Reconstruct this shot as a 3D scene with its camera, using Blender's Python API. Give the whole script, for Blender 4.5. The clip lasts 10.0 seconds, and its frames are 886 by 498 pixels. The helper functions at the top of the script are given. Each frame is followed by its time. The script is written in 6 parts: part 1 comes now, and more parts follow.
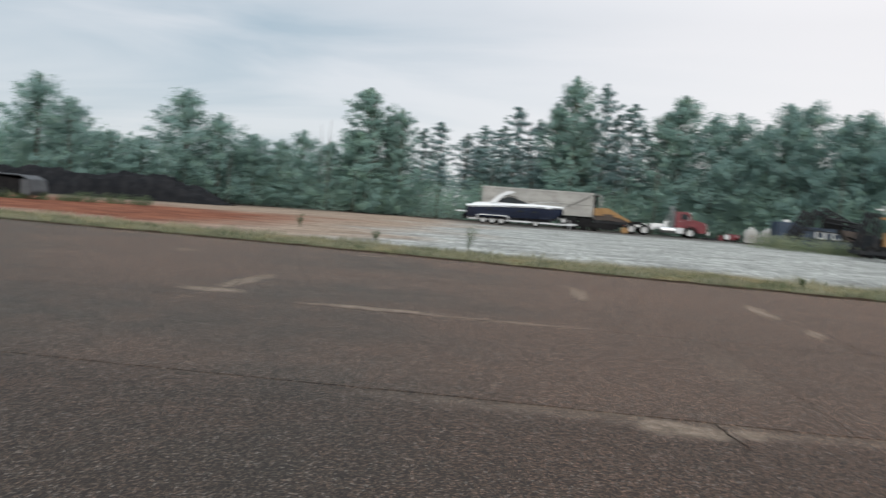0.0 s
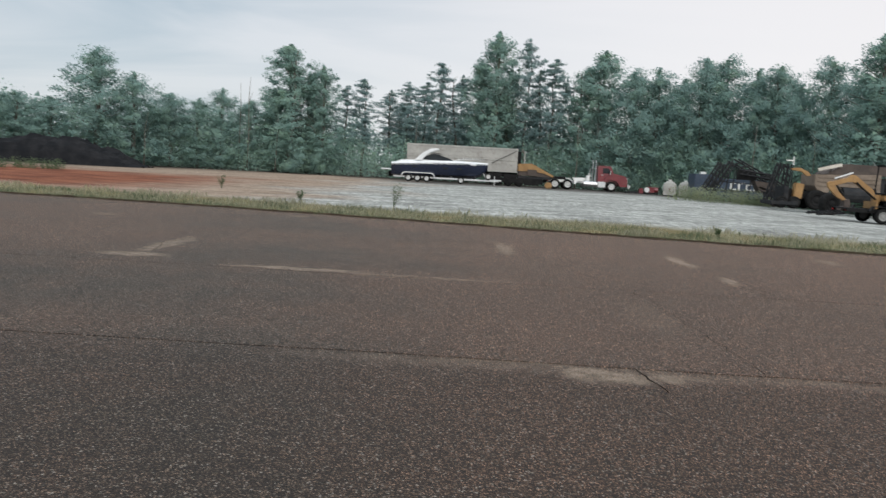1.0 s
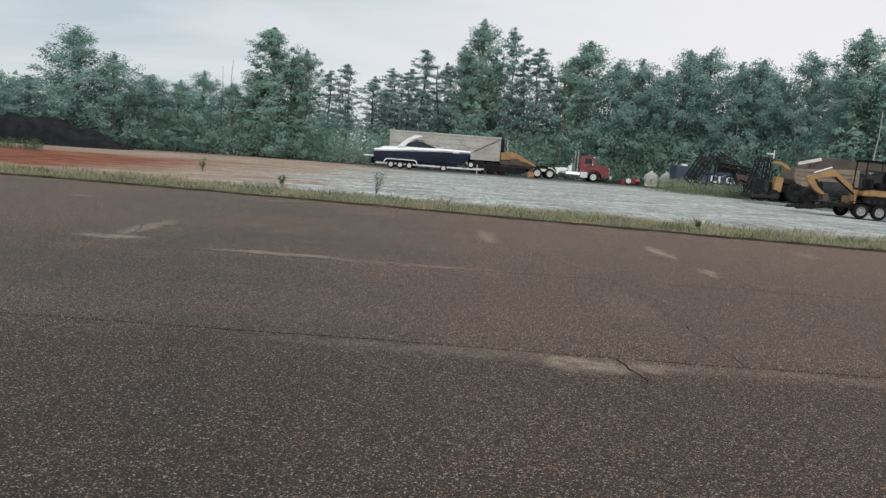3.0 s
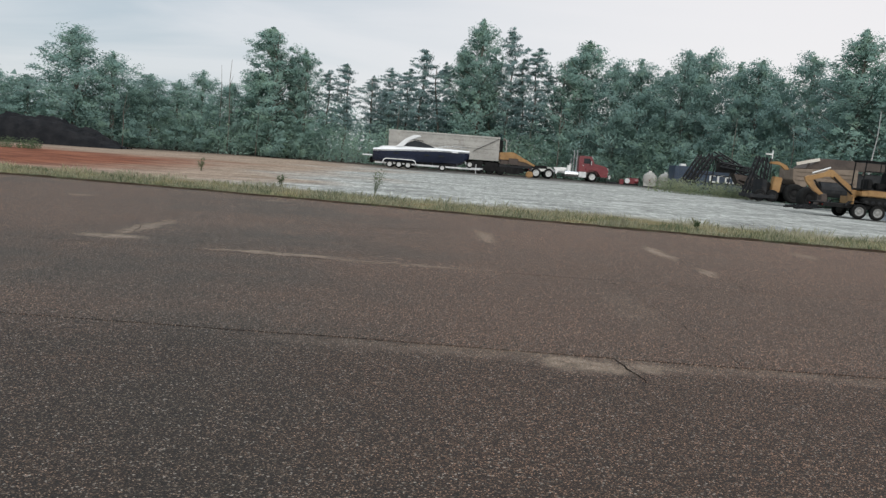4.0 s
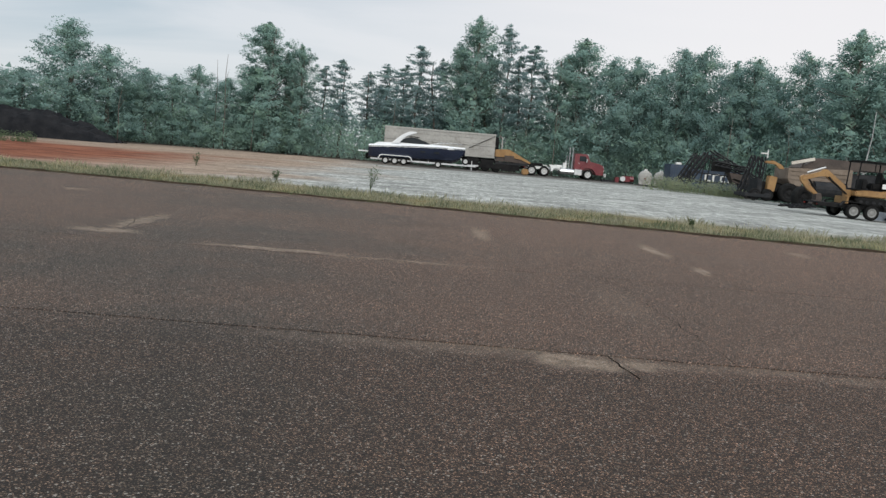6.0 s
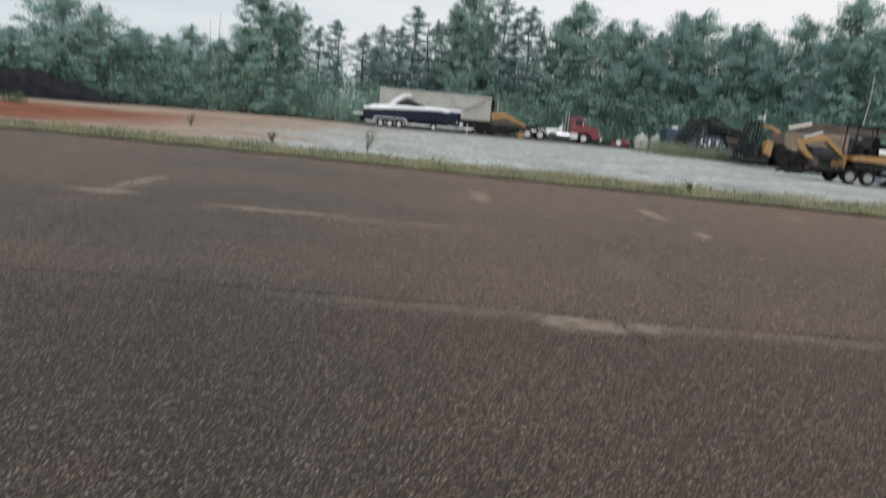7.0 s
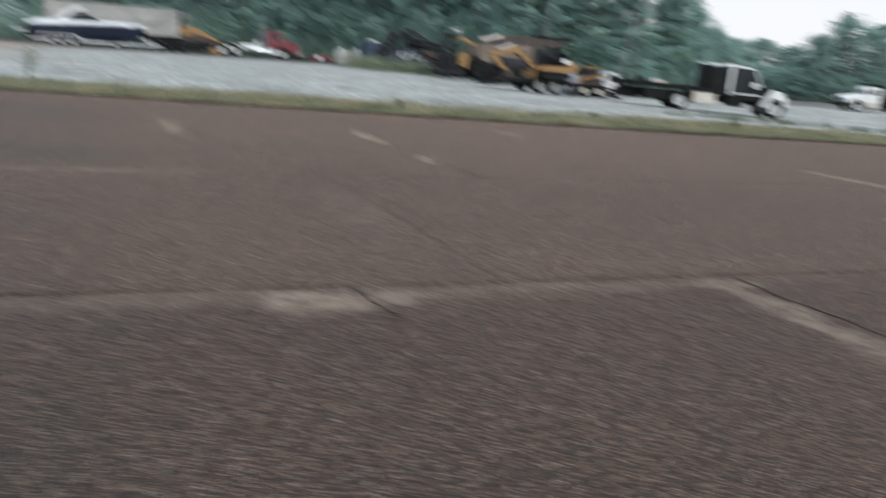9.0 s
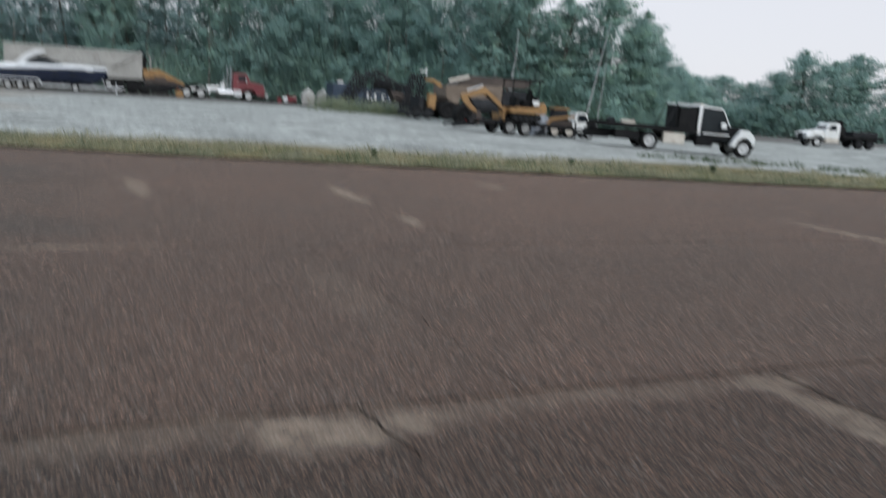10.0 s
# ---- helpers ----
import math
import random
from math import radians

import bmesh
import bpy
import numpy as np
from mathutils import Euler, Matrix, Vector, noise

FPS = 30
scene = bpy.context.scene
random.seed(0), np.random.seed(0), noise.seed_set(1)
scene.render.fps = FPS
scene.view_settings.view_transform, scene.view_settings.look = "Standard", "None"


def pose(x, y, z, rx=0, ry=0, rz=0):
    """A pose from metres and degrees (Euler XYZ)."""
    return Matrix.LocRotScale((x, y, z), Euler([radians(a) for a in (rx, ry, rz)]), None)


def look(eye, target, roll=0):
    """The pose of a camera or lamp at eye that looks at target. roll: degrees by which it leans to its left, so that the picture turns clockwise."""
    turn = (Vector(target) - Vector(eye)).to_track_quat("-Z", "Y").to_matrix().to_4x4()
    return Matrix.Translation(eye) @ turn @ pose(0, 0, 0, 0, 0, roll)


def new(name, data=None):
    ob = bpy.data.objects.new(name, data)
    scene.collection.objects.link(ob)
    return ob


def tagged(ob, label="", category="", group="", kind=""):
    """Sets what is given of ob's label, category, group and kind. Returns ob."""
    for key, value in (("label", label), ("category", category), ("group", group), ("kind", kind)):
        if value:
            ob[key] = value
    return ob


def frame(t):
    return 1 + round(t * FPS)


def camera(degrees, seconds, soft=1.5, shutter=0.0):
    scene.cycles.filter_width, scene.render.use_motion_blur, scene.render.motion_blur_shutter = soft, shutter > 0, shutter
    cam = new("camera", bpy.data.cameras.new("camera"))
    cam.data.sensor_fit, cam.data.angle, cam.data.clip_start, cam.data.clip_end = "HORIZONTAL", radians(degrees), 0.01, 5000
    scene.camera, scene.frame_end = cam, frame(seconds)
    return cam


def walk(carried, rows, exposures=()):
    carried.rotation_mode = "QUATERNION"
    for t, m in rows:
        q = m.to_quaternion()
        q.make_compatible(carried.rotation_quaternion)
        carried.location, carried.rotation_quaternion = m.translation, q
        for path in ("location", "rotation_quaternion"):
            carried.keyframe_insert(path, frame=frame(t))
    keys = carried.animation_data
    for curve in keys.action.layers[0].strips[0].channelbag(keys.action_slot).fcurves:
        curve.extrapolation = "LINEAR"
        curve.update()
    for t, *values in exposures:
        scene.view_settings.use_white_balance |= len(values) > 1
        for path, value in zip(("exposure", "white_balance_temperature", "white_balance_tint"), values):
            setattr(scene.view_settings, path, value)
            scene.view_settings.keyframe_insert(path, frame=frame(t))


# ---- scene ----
cam = camera(56.0, 10.0, soft=1.4, shutter=0.9)
PATH = [
    (0, (0.003, 0.067, 1.609), (-0.229, 2.051, 1.502), 4.2),
    (0.2, (-0.022, 0.063, 1.610), (-0.184, 2.054, 1.504), 3.7),
    (0.5, (-0.003, 0.035, 1.607), (-0.086, 2.029, 1.484), 3.5),
    (0.7, (0.013, 0.030, 1.601), (-0.060, 2.022, 1.439), 3.4),
    (1, (0.011, 0.043, 1.600), (-0.039, 2.033, 1.404), 3.2),
    (1.5, (0.010, 0.045, 1.599), (-0.004, 2.035, 1.398), 3.5),
    (2, (0.005, 0.047, 1.597), (-0.008, 2.036, 1.389), 3.7),
    (2.5, (-0.001, 0.056, 1.590), (-0.009, 2.044, 1.369), 4.1),
    (4, (-0.006, 0.039, 1.600), (-0.006, 2.027, 1.377), 4.3),
    (4.5, (0.000, 0.036, 1.597), (0.000, 2.024, 1.374), 4.5),
    (5, (0.007, 0.044, 1.599), (0.013, 2.031, 1.373), 4.6),
    (5.5, (0.004, 0.037, 1.599), (0.015, 2.024, 1.371), 4.7),
    (6.8, (-0.050, 0.079, 1.577), (-0.033, 2.063, 1.325), 4.9),
    (7, (-0.099, 0.073, 1.568), (-0.065, 2.048, 1.253), 5.1),
    (7.2, (-0.151, 0.108, 1.551), (-0.114, 2.076, 1.194), 5.0),
    (7.3, (-0.164, 0.141, 1.541), (-0.120, 2.101, 1.146), 5.1),
    (7.4, (-0.173, 0.165, 1.519), (-0.122, 2.114, 1.076), 5.3),
    (7.5, (-0.184, 0.197, 1.505), (-0.121, 2.136, 1.019), 5.5),
    (7.7, (-0.133, 0.349, 1.490), (-0.056, 2.283, 0.987), 5.6),
    (8, (-0.053, 0.634, 1.571), (0.047, 2.569, 1.075), 5.5),
    (8.2, (-0.001, 0.769, 1.576), (0.189, 2.698, 1.084), 4.8),
    (8.4, (-0.044, 0.918, 1.567), (0.262, 2.834, 1.082), 4.4),
    (8.5, (-0.071, 1.023, 1.583), (0.262, 2.934, 1.096), 3.8),
    (8.6, (-0.103, 1.167, 1.596), (0.282, 3.072, 1.123), 3.4),
    (8.7, (-0.081, 1.346, 1.601), (0.365, 3.243, 1.155), 2.7),
    (9, (0.096, 1.747, 1.550), (0.807, 3.561, 1.099), 4.3),
    (9.1, (0.165, 1.783, 1.545), (0.947, 3.558, 1.055), 5.0),
    (9.2, (0.199, 1.839, 1.594), (1.054, 3.582, 1.113), 5.4),
    (9.3, (0.234, 1.912, 1.637), (1.088, 3.660, 1.172), 5.5),
    (9.4, (0.259, 1.990, 1.692), (1.105, 3.749, 1.256), 5.2),
    (9.5, (0.247, 2.055, 1.710), (1.065, 3.830, 1.284), 4.9),
    (9.6, (0.215, 2.162, 1.690), (1.005, 3.948, 1.256), 4.8),
    (9.7, (0.172, 2.262, 1.684), (0.959, 4.049, 1.253), 4.5),
    (9.9, (0.084, 2.492, 1.767), (0.879, 4.284, 1.371), 4.3),
    (10, (0.075, 2.608, 1.805), (0.861, 4.411, 1.443), 3.8),
]
walk(cam, [(t, look(eye, target, roll)) for t, eye, target, roll in PATH],
     [(0, 0.1, 6500, 10), (2.5, 0.05, 6550, 10), (7.0, 0.1, 6500, 10), (7.5, 0.76, 6450, 10), (8.0, 1.05, 6400, 10), (8.6, 1.05, 6200, 10),
      (9.0, 0.2, 6150, 10), (9.5, -0.08, 6150, 10), (10.0, -0.04, 6100, 10)])


# ---- world, sun, exposure ----
world = bpy.data.worlds.new("world")
scene.world = world
world.use_nodes = True
wn, wl = world.node_tree.nodes, world.node_tree.links
wn.clear()
sky = wn.new("ShaderNodeTexSky")
sky.sky_type, sky.sun_disc = "NISHITA", False
sky.sun_elevation, sky.sun_rotation = radians(36), radians(171)
bg_sky = wn.new("ShaderNodeBackground")
bg_sky.inputs["Strength"].default_value = 0.1
wl.new(sky.outputs[0], bg_sky.inputs["Color"])
# overcast deck: stretched cloud noise, paler towards the hidden sun
tc = wn.new("ShaderNodeTexCoord")
stretch = wn.new("ShaderNodeMapping")
stretch.inputs["Scale"].default_value = (1.1, 1.1, 7.0)
wl.new(tc.outputs["Generated"], stretch.inputs["Vector"])
cn = wn.new("ShaderNodeTexNoise")
cn.inputs["Scale"].default_value, cn.inputs["Detail"].default_value = 1.5, 6.0
cn.inputs["Distortion"].default_value = 0.6
wl.new(stretch.outputs[0], cn.inputs["Vector"])
cr = wn.new("ShaderNodeValToRGB")
cr.color_ramp.elements[0].position, cr.color_ramp.elements[0].color = 0.38, (0.40, 0.50, 0.575, 1)
cr.color_ramp.elements[1].position, cr.color_ramp.elements[1].color = 0.64, (0.67, 0.705, 0.745, 1)
wl.new(cn.outputs["Fac"], cr.inputs[0])
dot = wn.new("ShaderNodeVectorMath")
dot.operation = "DOT_PRODUCT"
dot.inputs[1].default_value = Vector((0.62, 0.72, 0.22)).normalized()
wl.new(tc.outputs["Generated"], dot.inputs[0])
glow = wn.new("ShaderNodeMapRange")
glow.inputs["From Min"].default_value, glow.inputs["From Max"].default_value = 0.45, 1.0
glow.interpolation_type = "SMOOTHSTEP"
wl.new(dot.outputs["Value"], glow.inputs["Value"])
pale = wn.new("ShaderNodeMix")
pale.data_type = "RGBA"
wl.new(glow.outputs[0], pale.inputs[0])
wl.new(cr.outputs[0], pale.inputs[6])
pale.inputs[7].default_value = (0.90, 0.875, 0.88, 1)
bg_cloud = wn.new("ShaderNodeBackground")
# an overcast sky is brighter overhead than at the skyline
updot = wn.new("ShaderNodeSeparateXYZ")
wl.new(tc.outputs["Generated"], updot.inputs[0])
zenith = wn.new("ShaderNodeMapRange")
for key, val in (("From Min", 0.22), ("From Max", 1.0), ("To Min", 1.0), ("To Max", 2.3)):
    zenith.inputs[key].default_value = val
wl.new(updot.outputs[2], zenith.inputs["Value"])
wl.new(zenith.outputs[0], bg_cloud.inputs["Strength"])
wl.new(pale.outputs[2], bg_cloud.inputs["Color"])
wmix = wn.new("ShaderNodeMixShader")
wmix.inputs[0].default_value = 0.88
wout = wn.new("ShaderNodeOutputWorld")
wl.new(bg_sky.outputs[0], wmix.inputs[1])
wl.new(bg_cloud.outputs[0], wmix.inputs[2])
wl.new(wmix.outputs[0], wout.inputs[0])

sun = new("sun", bpy.data.lights.new("sun", "SUN"))
sun.data.energy, sun.data.angle, sun.data.color = 1.9, radians(60), (1.0, 0.95, 0.88)
sun.matrix_world = look((15, -92, 68), (0, 0, 0))


# ---- materials ----
def nodes_of(name):
    m = bpy.data.materials.new(name)
    m.use_nodes = True
    t = m.node_tree
    return m, t.nodes, t.links, t.nodes["Principled BSDF"]


def noise_node(n, l, vec, scale, detail=4.0, rough=0.55):
    t = n.new("ShaderNodeTexNoise")
    t.inputs["Scale"].default_value, t.inputs["Detail"].default_value, t.inputs["Roughness"].default_value = scale, detail, rough
    l.new(vec, t.inputs["Vector"])
    return t.outputs["Fac"]


def mix_node(n, l, fac, a, b, blend="MIX"):
    m = n.new("ShaderNodeMix")
    m.data_type, m.blend_type = "RGBA", blend
    for sock, v in ((m.inputs[0], fac), (m.inputs[6], a), (m.inputs[7], b)):
        if isinstance(v, (int, float)):
            sock.default_value = v
        elif isinstance(v, tuple):
            sock.default_value = (*v, 1)
        else:
            l.new(v, sock)
    return m.outputs[2]


def span(n, l, v, a, b, lo=0.0, hi=1.0):
    m = n.new("ShaderNodeMapRange")
    m.interpolation_type = "SMOOTHSTEP"
    for k, x in (("From Min", a), ("From Max", b), ("To Min", lo), ("To Max", hi)):
        m.inputs[k].default_value = x
    l.new(v, m.inputs["Value"])
    return m.outputs[0]


def math_node(n, l, op, a, b=0.0):
    m = n.new("ShaderNodeMath")
    m.operation = op
    for sock, v in ((m.inputs[0], a), (m.inputs[1], b)):
        if isinstance(v, (int, float)):
            sock.default_value = v
        else:
            l.new(v, sock)
    return m.outputs[0]


def surface(name, a, b, scale=2.0, rough=0.6, metal=0.0, bump=0.1, fine=40.0, dirt=None, coat=0.0):
    """Two-tone procedural surface: broad tone, fine grain, optional dirt patches."""
    m, n, l, p = nodes_of(name)
    vec = n.new("ShaderNodeTexCoord").outputs["Object"]
    big = span(n, l, noise_node(n, l, vec, scale), 0.32, 0.68)
    small = noise_node(n, l, vec, fine, 3.0)
    col = mix_node(n, l, big, a, b)
    if dirt:
        col = mix_node(n, l, span(n, l, noise_node(n, l, vec, scale * 2.7, 8.0, 0.7), 0.5, 0.7, 0.0, 0.75), col, dirt)
    col = mix_node(n, l, math_node(n, l, "MULTIPLY", span(n, l, small, 0.3, 0.7), 0.35), col, tuple(c * 0.55 for c in a))
    l.new(col, p.inputs["Base Color"])
    l.new(span(n, l, small, 0.2, 0.8, max(rough - 0.12, 0.03), min(rough + 0.12, 1.0)), p.inputs["Roughness"])
    p.inputs["Metallic"].default_value = metal
    p.inputs["Coat Weight"].default_value = coat
    if bump:
        bn = n.new("ShaderNodeBump")
        bn.inputs["Strength"].default_value, bn.inputs["Distance"].default_value = bump, 0.02
        l.new(small, bn.inputs["Height"])
        l.new(bn.outputs[0], p.inputs["Normal"])
    return m


def foliage(name, dark, light, tip):
    m, n, l, p = nodes_of(name)
    geo = n.new("ShaderNodeNewGeometry")
    info = n.new("ShaderNodeObjectInfo")
    vec = n.new("ShaderNodeTexCoord").outputs["Object"]
    col = mix_node(n, l, geo.outputs["Random Per Island"], dark, light)
    col = mix_node(n, l, span(n, l, noise_node(n, l, vec, 0.45, 3.0), 0.45, 0.7, 0.0, 0.7), col, tip)
    col = mix_node(n, l, math_node(n, l, "MULTIPLY", info.outputs["Random"], 0.45), col, dark)
    fresh = span(n, l, noise_node(n, l, vec, 0.9, 2.0), 0.5, 0.68, 0.0, 0.3)
    col = mix_node(n, l, fresh, col, tuple(min(1.0, c * k) for c, k in zip(light, (1.35, 1.22, 0.86))))
    l.new(col, p.inputs["Base Color"])
    p.inputs["Roughness"].default_value = 0.6
    p.inputs["Transmission Weight"].default_value = 0.0
    p.inputs["Specular IOR Level"].default_value = 0.12
    tr = n.new("ShaderNodeBsdfTranslucent")
    l.new(col, tr.inputs["Color"])
    ms = n.new("ShaderNodeAddShader")
    l.new(p.outputs[0], ms.inputs[0])
    l.new(tr.outputs[0], ms.inputs[1])
    l.new(ms.outputs[0], n["Material Output"].inputs["Surface"])
    return m


# pale sand that has washed out along the joints of the pavement: centre and half-axes, strength
SAND = [(1.2, 6.66, 0.42, 0.34, 1.0), (1.75, 6.75, 0.30, 0.20, 0.65), (0.9, 6.8, 2.6, 0.26, 0.28), (-5.1, 12.75, 0.62, 0.32, 0.9),
        (-5.15, 14.4, 0.24, 1.7, 0.75), (-2.4, 12.1, 1.1, 0.17, 0.9), (-0.5, 11.95, 1.6, 0.15, 0.55), (4.27, 16.6, 0.2, 1.3, 0.95),
        (4.36, 13.7, 0.16, 0.7, 0.8), (0.85, 17.2, 0.24, 1.5, 0.65), (11.6, 12.3, 0.2, 1.7, 0.65)]
SAND_B = [(4.40, 5.8, 0.2, 1.35, 0.66), (3.1, 6.8, 1.5, 0.16, 0.26), (4.4, 6.75, 0.40, 0.2, 0.55), (-8.9, 20.2, 0.4, 0.25, 0.6), (7.9, 18.2, 0.25, 0.8, 0.5),
          (-4.7, 23.2, 0.4, 0.2, 0.6), (0.6, 18.6, 0.2, 0.25, 0.4), (2.2, 9.6, 0.35, 1.5, 0.12)]


def asphalt_material():
    m, n, l, p = nodes_of("asphalt")
    pos = n.new("ShaderNodeNewGeometry").outputs["Position"]
    broad = noise_node(n, l, pos, 0.16, 4.0)
    mid = noise_node(n, l, pos, 1.1, 6.0, 0.65)
    col = mix_node(n, l, span(n, l, broad, 0.38, 0.62), (0.048, 0.042, 0.036), (0.086, 0.058, 0.045))
    col = mix_node(n, l, span(n, l, mid, 0.42, 0.72, 0.0, 0.6), col, (0.098, 0.065, 0.049))
    # red clay dust trodden over the eastern bays
    xyz = n.new("ShaderNodeSeparateXYZ")
    l.new(pos, xyz.inputs[0])
    drift = math_node(n, l, "ADD", xyz.outputs[0], math_node(n, l, "MULTIPLY", math_node(n, l, "SUBTRACT", noise_node(n, l, pos, 0.22, 5.0), 0.5), 16.0))
    col = mix_node(n, l, span(n, l, drift, -5.0, 3.5, 0.0, 0.55), col, (0.118, 0.070, 0.049))
    grain = noise_node(n, l, pos, 26.0, 6.0, 0.85)
    col = mix_node(n, l, span(n, l, grain, 0.42, 0.60, 0.0, 0.85), col, mix_node(n, l, 1.0, col, (1.65, 1.62, 1.56), "MULTIPLY"))
    col = mix_node(n, l, span(n, l, grain, 0.49, 0.38, 0.0, 0.8), col, (0.03, 0.027, 0.025))
    # chippings of mixed stone in the binder
    vo = n.new("ShaderNodeTexVoronoi")
    vo.inputs["Scale"].default_value = 115.0
    l.new(pos, vo.inputs["Vector"])
    tone = n.new("ShaderNodeSeparateColor")
    l.new(vo.outputs["Color"], tone.inputs[0])
    chip = n.new("ShaderNodeValToRGB")
    e = chip.color_ramp.elements
    e[0].position, e[0].color = 0.0, (0.22, 0.21, 0.21, 1)
    e[1].position, e[1].color = 1.0, (5.6, 5.35, 5.0, 1)
    for at, c in ((0.35, (0.6, 0.58, 0.56, 1)), (0.6, (1.15, 1.08, 1.0, 1)), (0.8, (1.9, 1.8, 1.7, 1)), (0.94, (3.1, 2.95, 2.75, 1))):
        k = e.new(at)
        k.color = c
    l.new(tone.outputs[0], chip.inputs[0])
    col = mix_node(n, l, 1.0, col, mix_node(n, l, 1.0, col, chip.outputs[0], "MULTIPLY"))
    gap = span(n, l, vo.outputs["Distance"], 0.3, 0.62, 0.0, 0.9)
    col = mix_node(n, l, gap, col, (0.02, 0.017, 0.015))
    # grazing sheen painted into the colour: bays brighten towards the yard, past the first joint
    dusty_sheen = math_node(n, l, "ADD", xyz.outputs[1], math_node(n, l, "MULTIPLY", math_node(n, l, "SUBTRACT", noise_node(n, l, pos, 0.6, 4.0), 0.5), 1.6))
    sheen_gain = math_node(n, l, "ADD", span(n, l, dusty_sheen, 6.2, 7.6, 1.0, 1.5), span(n, l, dusty_sheen, 9.0, 17.0, 0.0, 0.3))
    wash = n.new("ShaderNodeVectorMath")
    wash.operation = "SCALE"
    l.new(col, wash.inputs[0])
    l.new(sheen_gain, wash.inputs["Scale"])
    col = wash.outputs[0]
    # single larger pale stones, and pits where stones have come out
    vb = n.new("ShaderNodeTexVoronoi")
    vb.inputs["Scale"].default_value = 62.0
    jag = n.new("ShaderNodeTexNoise")
    jag.inputs["Scale"].default_value, jag.inputs["Detail"].default_value = 90.0, 2.0
    l.new(pos, jag.inputs["Vector"])
    shift = n.new("ShaderNodeVectorMath")
    shift.operation = "MULTIPLY_ADD"
    shift.inputs[1].default_value = (0.022, 0.022, 0.0)
    l.new(jag.outputs["Color"], shift.inputs[0])
    l.new(pos, shift.inputs[2])
    l.new(shift.outputs[0], vb.inputs["Vector"])
    pick = n.new("ShaderNodeSeparateColor")
    l.new(vb.outputs["Color"], pick.inputs[0])
    disc = span(n, l, vb.outputs["Distance"], 0.46, 0.30)
    col = mix_node(n, l, math_node(n, l, "MULTIPLY", disc, span(n, l, pick.outputs[1], 0.77, 0.82, 0.0, 0.85)), col, mix_node(n, l, pick.outputs[2], (0.15, 0.125, 0.10), (0.38, 0.335, 0.29)))
    col = mix_node(n, l, math_node(n, l, "MULTIPLY", disc, span(n, l, pick.outputs[1], 0.40, 0.32, 0.0, 0.85)), col, (0.014, 0.016, 0.014))
    # washed sand
    warp = n.new("ShaderNodeTexNoise")
    warp.inputs["Scale"].default_value, warp.inputs["Detail"].default_value = 2.2, 5.0
    l.new(pos, warp.inputs["Vector"])
    off = n.new("ShaderNodeVectorMath")
    off.operation = "MULTIPLY_ADD"
    off.inputs[1].default_value, off.inputs[2].default_value = (0.45, 0.45, 0.0), (-0.225, -0.225, 0.0)
    l.new(warp.outputs["Color"], off.inputs[0])
    bent = n.new("ShaderNodeVectorMath")
    l.new(pos, bent.inputs[0])
    l.new(off.outputs[0], bent.inputs[1])
    total = None
    for x, y, rx, ry, k in SAND + SAND_B:
        d = n.new("ShaderNodeVectorMath")
        d.operation = "MULTIPLY_ADD"
        d.inputs[1].default_value, d.inputs[2].default_value = (1 / rx, 1 / ry, 0), (-x / rx, -y / ry, 0)
        l.new(bent.outputs[0], d.inputs[0])
        ln = n.new("ShaderNodeVectorMath")
        ln.operation = "LENGTH"
        l.new(d.outputs[0], ln.inputs[0])
        f = span(n, l, ln.outputs["Value"], 0.35, 1.15, k, 0.0)
        total = f if total is None else math_node(n, l, "MAXIMUM", total, f)
    grit = span(n, l, noise_node(n, l, pos, 70.0, 3.0), 0.35, 0.62, 0.3, 1.0)
    patchy = span(n, l, noise_node(n, l, pos, 5.0, 6.0, 0.7), 0.35, 0.62, 0.35, 1.0)
    sand = math_node(n, l, "MULTIPLY", math_node(n, l, "MULTIPLY", total, grit), patchy)
    col = mix_node(n, l, sand, col, (0.37, 0.29, 0.22))
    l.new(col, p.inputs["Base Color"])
    p.inputs["Roughness"].default_value = 0.8
    p.inputs["Specular IOR Level"].default_value = 0.2
    bn = n.new("ShaderNodeBump")
    bn.inputs["Strength"].default_value, bn.inputs["Distance"].default_value = 1.0, 0.012
    bn.invert = True
    l.new(vo.outputs["Distance"], bn.inputs["Height"])
    l.new(bn.outputs[0], p.inputs["Normal"])
    return m


